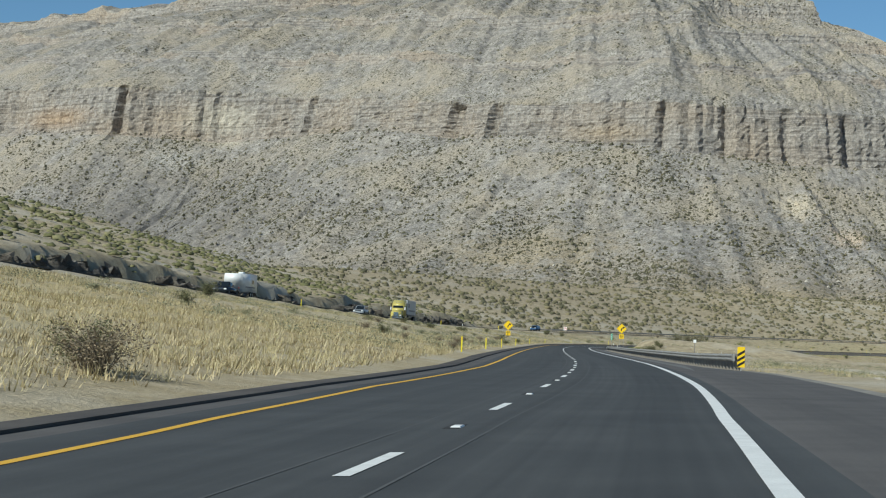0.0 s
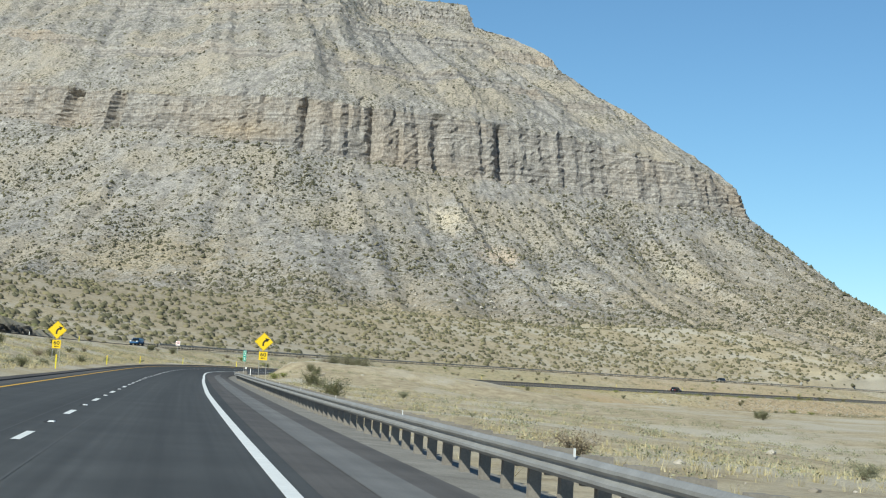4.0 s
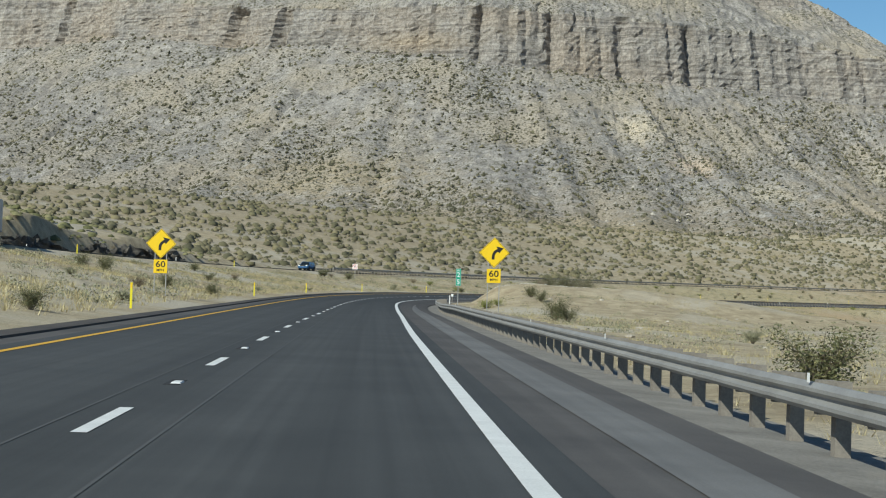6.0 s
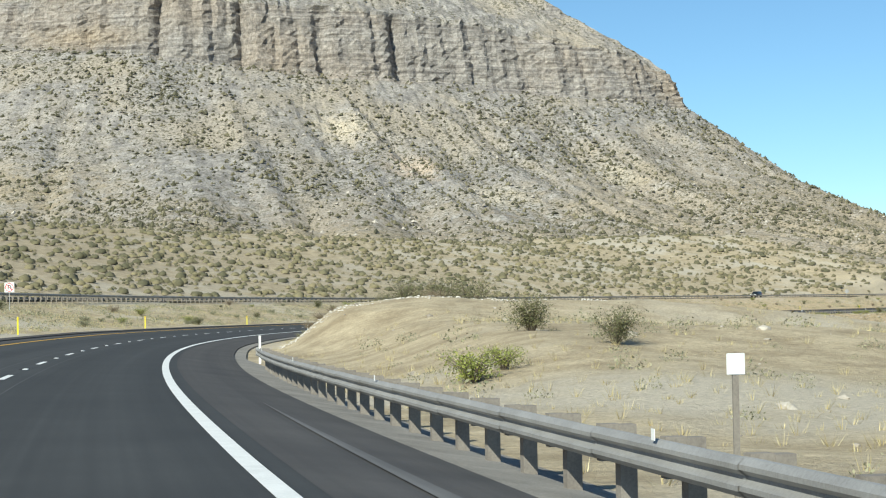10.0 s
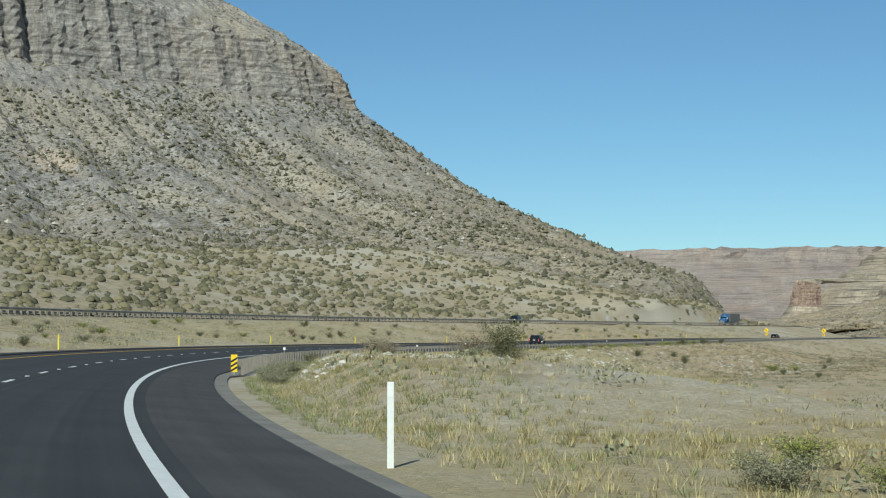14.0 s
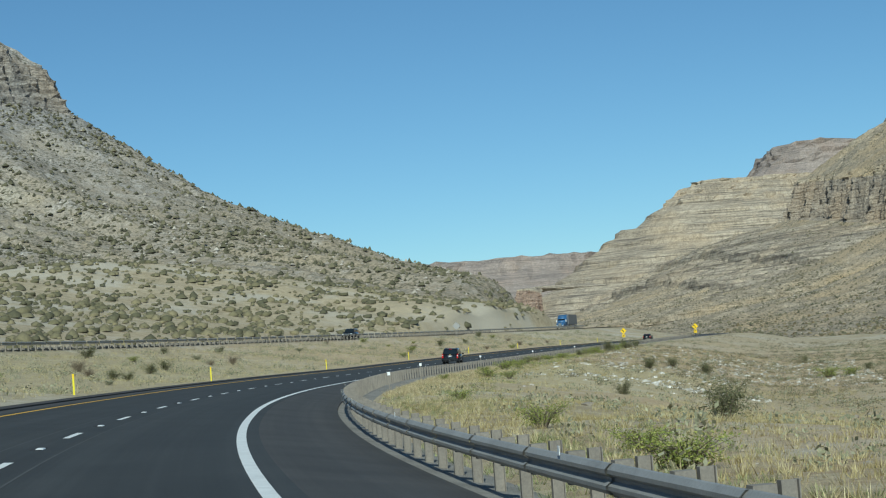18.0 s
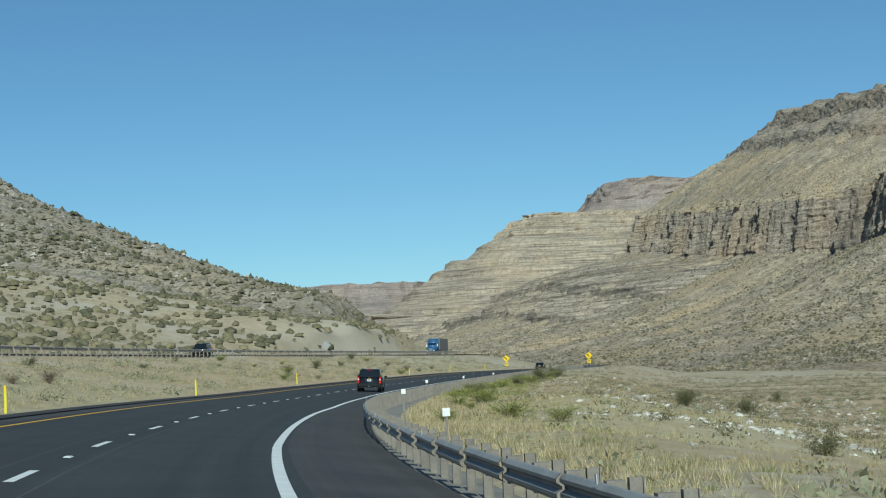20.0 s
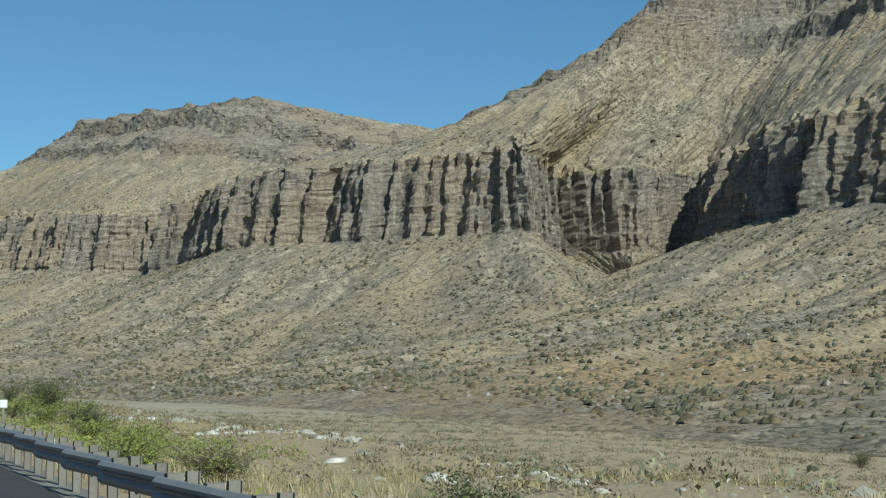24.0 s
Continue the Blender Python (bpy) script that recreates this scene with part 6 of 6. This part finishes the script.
    part("hitch", box(0, -0.10, 0.46, 0.12, 0.12, 0.08), CHROME, t, "tow hitch", 0.01)
    part("exhaust", rod((hw * 0.55, -0.04, 0.36), (hw * 0.55, 0.3, 0.36), 0.035, None, 10), CHROME, t, "exhaust pipe")
    part("wiper", box(0.05, r0 + 0.02, 1.24 * k, 0.5, 0.02, 0.02), PLASTIC, t, "rear wiper")
    return t


def on_road(s, d, turn=0.0):
    return stand(s, d, turn, road_z(s, d)) @ Matrix.Rotation(math.atan(float(bank(s))), 4, "Y")


def on_opposite(s, off, turn=180.0):
    x, y = plan(s, float(opp_d(s)) + off)
    a = 0.5 * (float(opp_d(s + 4)) - float(opp_d(s - 4))) / 4
    return Matrix.Translation((float(x), float(y), float(opp_z(s)) + 0.03)) @ Matrix.Rotation(-float(heading(s)) - math.atan(a) + radians(turn), 4, "Z")


suv(on_road(766, -0.05), BLACK_PAINT, "glossy black sport utility vehicle on the asphalt lane")
suv(on_road(985, -0.4), BLACK_PAINT, "small dark car far ahead on the road", 4.6, 1.55, 1.85, "car")
suv(on_opposite(300, 1.8), SILVER_PAINT, "silver-grey sport utility vehicle on the opposite carriageway", 4.8, 1.8, 1.9)
suv(on_opposite(482, 1.8), BLUE_PAINT, "dark blue car on the opposite carriageway beside the crossover", 4.7, 1.6, 1.85, "car")
suv(on_opposite(866, 1.8), BLACK_PAINT, "dark sport utility vehicle behind the opposite guardrail", 4.9, 1.85, 1.95)


def camper(m):
    pickup = suv(m, BLACK_PAINT, "black pickup truck pulling a white camper trailer", 5.6, 1.9, 2.0, "pickup_truck", True)
    bed = box(0, 1.1, 1.05, 1.7, 2.1, 0.2)
    part("cargo_bed", bed, PLASTIC, pickup, "dark cargo bed", 0.02)
    t = thing("camper_trailer", m @ Matrix.Translation((0, -7.4, 0)), "tall white camper trailer hitched to a black pickup", "trailer", "vehicles")
    part("shell", side_prism([(0, 0.7), (0, 3.15), (5.4, 3.15), (7.3, 3.1), (7.5, 2.0), (6.0, 1.5), (5.9, 0.7)], -1.2, 1.2), WHITE_PAINT, t, "white shell", 0.06, 3, True)
    for sgn in (-1, 1):
        part("side_window", box(sgn * 1.205, 2.0, 2.1, 0.02, 0.9, 0.5), GLASS, t, "dark window", 0.01)
        part("side_stripe", box(sgn * 1.206, 3.2, 1.35, 0.012, 4.4, 0.16), DARK_STRIPE, t, "grey side stripe")
        for y in (1.9, 2.75):
            wheel(t, sgn * 1.08, y, 0.36, 0.22)
    part("rear_window", box(0, -0.005, 2.2, 0.9, 0.02, 0.5), GLASS, t, "dark rear window", 0.01)
    part("air_conditioner", box(0, 3.4, 3.28, 0.7, 1.0, 0.24), WHITE_PAINT, t, "rooftop unit", 0.05)
    part("hitch_arm", box(0, 7.6, 1.3, 0.3, 0.6, 0.5), PLASTIC, t, "hitch arm", 0.03)


def semi(m, paint, panel, label, marks=True):
    t = thing("semi_truck", m, label, "truck", "vehicles")
    # tractor: front at y = 19.5
    part("hood", side_prism([(16.9, 0.75), (16.9, 2.05), (18.9, 1.75), (19.35, 1.55), (19.4, 0.75)], -1.0, 1.0), paint, t, "long painted hood", 0.08, 3, True)
    part("cab", side_prism([(15.4, 0.75), (15.4, 2.9), (16.5, 2.9), (17.2, 2.05), (17.25, 0.75)], -1.12, 1.12), paint, t, "painted cab", 0.06, 3, True)
    part("sleeper", side_prism([(13.3, 0.95), (13.3, 4.0), (14.6, 4.0), (15.9, 3.4), (16.4, 2.9), (15.45, 0.95)], -1.2, 1.2), paint, t, "tall sleeper with roof fairing", 0.10, 3, True)
    part("roof_light_bar", box(0, 15.7, 3.5, 1.2, 0.1, 0.08), DARK_STRIPE, t, "dark roof marker bar")
    part("windscreen", quad_panel([(-0.98, 17.14, 2.12), (0.98, 17.14, 2.12), (0.94, 16.52, 2.88), (-0.94, 16.52, 2.88)][::-1], 0.02), GLASS, t, "windscreen")
    part("grille", box(0, 19.42, 1.2, 0.95, 0.05, 0.8), CHROME, t, "chrome grille", 0.02)
    part("bumper", box(0, 19.45, 0.55, 2.3, 0.22, 0.42), CHROME, t, "chrome bumper", 0.05, 3)
    for sgn in (-1, 1):
        part("headlamp", box(sgn * 0.82, 19.3, 1.0, 0.36, 0.2, 0.22), LENS, t, "headlamp", 0.04)
        part("side_window", box(sgn * 1.125, 16.2, 2.4, 0.02, 0.9, 0.6), GLASS, t, "side window", 0.01)
        part("mirror", box(sgn * 1.36, 16.9, 2.3, 0.22, 0.10, 0.6), WHITE_PAINT, t, "tall mirror", 0.03)
        part("fuel_tank", rod((sgn * 0.95, 13.6, 0.75), (sgn * 0.95, 15.2, 0.75), 0.34, None, 14), CHROME, t, "fuel tank")
        part("stack", rod((sgn * 1.1, 13.2, 1.0), (sgn * 1.1, 13.2, 3.9), 0.08, None, 10), CHROME, t, "exhaust stack")
        part("skirt", box(sgn * 1.22, 6.5, 0.95, 0.03, 3.0, 0.3), DARK_STRIPE, t, "landing gear and side skirt")
        wheel(t, sgn * 1.0, 18.2, 0.52, 0.3)
        for y in (12.6, 11.2, 2.4, 1.1):
            wheel(t, sgn * 1.0, y, 0.52, 0.5)
    part("frame", box(0, 13.0, 0.85, 0.9, 9.0, 0.25), PLASTIC, t, "chassis frame", 0.02)
    part("trailer_box", box(0, 6.4, 2.68, 2.56, 12.8, 2.76), panel, t, "long smooth trailer box", 0.03)
    part("trailer_sill", box(0, 6.4, 1.24, 2.58, 12.7, 0.12), DARK_STRIPE, t, "trailer sill")
    if marks:
        for sgn in (-1, 1):
            part("side_stripe", box(sgn * 1.285, 6.0, 2.05, 0.012, 9.4, 0.30), DARK_STRIPE, t, "dark side stripe")
            part("side_mark", box(sgn * 1.285, 10.3, 3.0, 0.012, 2.4, 0.75), DARK_STRIPE, t, "plain dark mark")
    return t


camper(on_opposite(217, 1.9) @ Matrix.Translation((0, -5.6, 0)))
semi(on_opposite(337.5, 1.9), GOLD_PAINT, GREY_PANEL, "mustard-yellow semi truck with a grey box trailer")
semi(on_opposite(1062, 1.9), BLUE_PAINT, DARK_STRIPE, "blue semi truck far along the opposite carriageway", False)
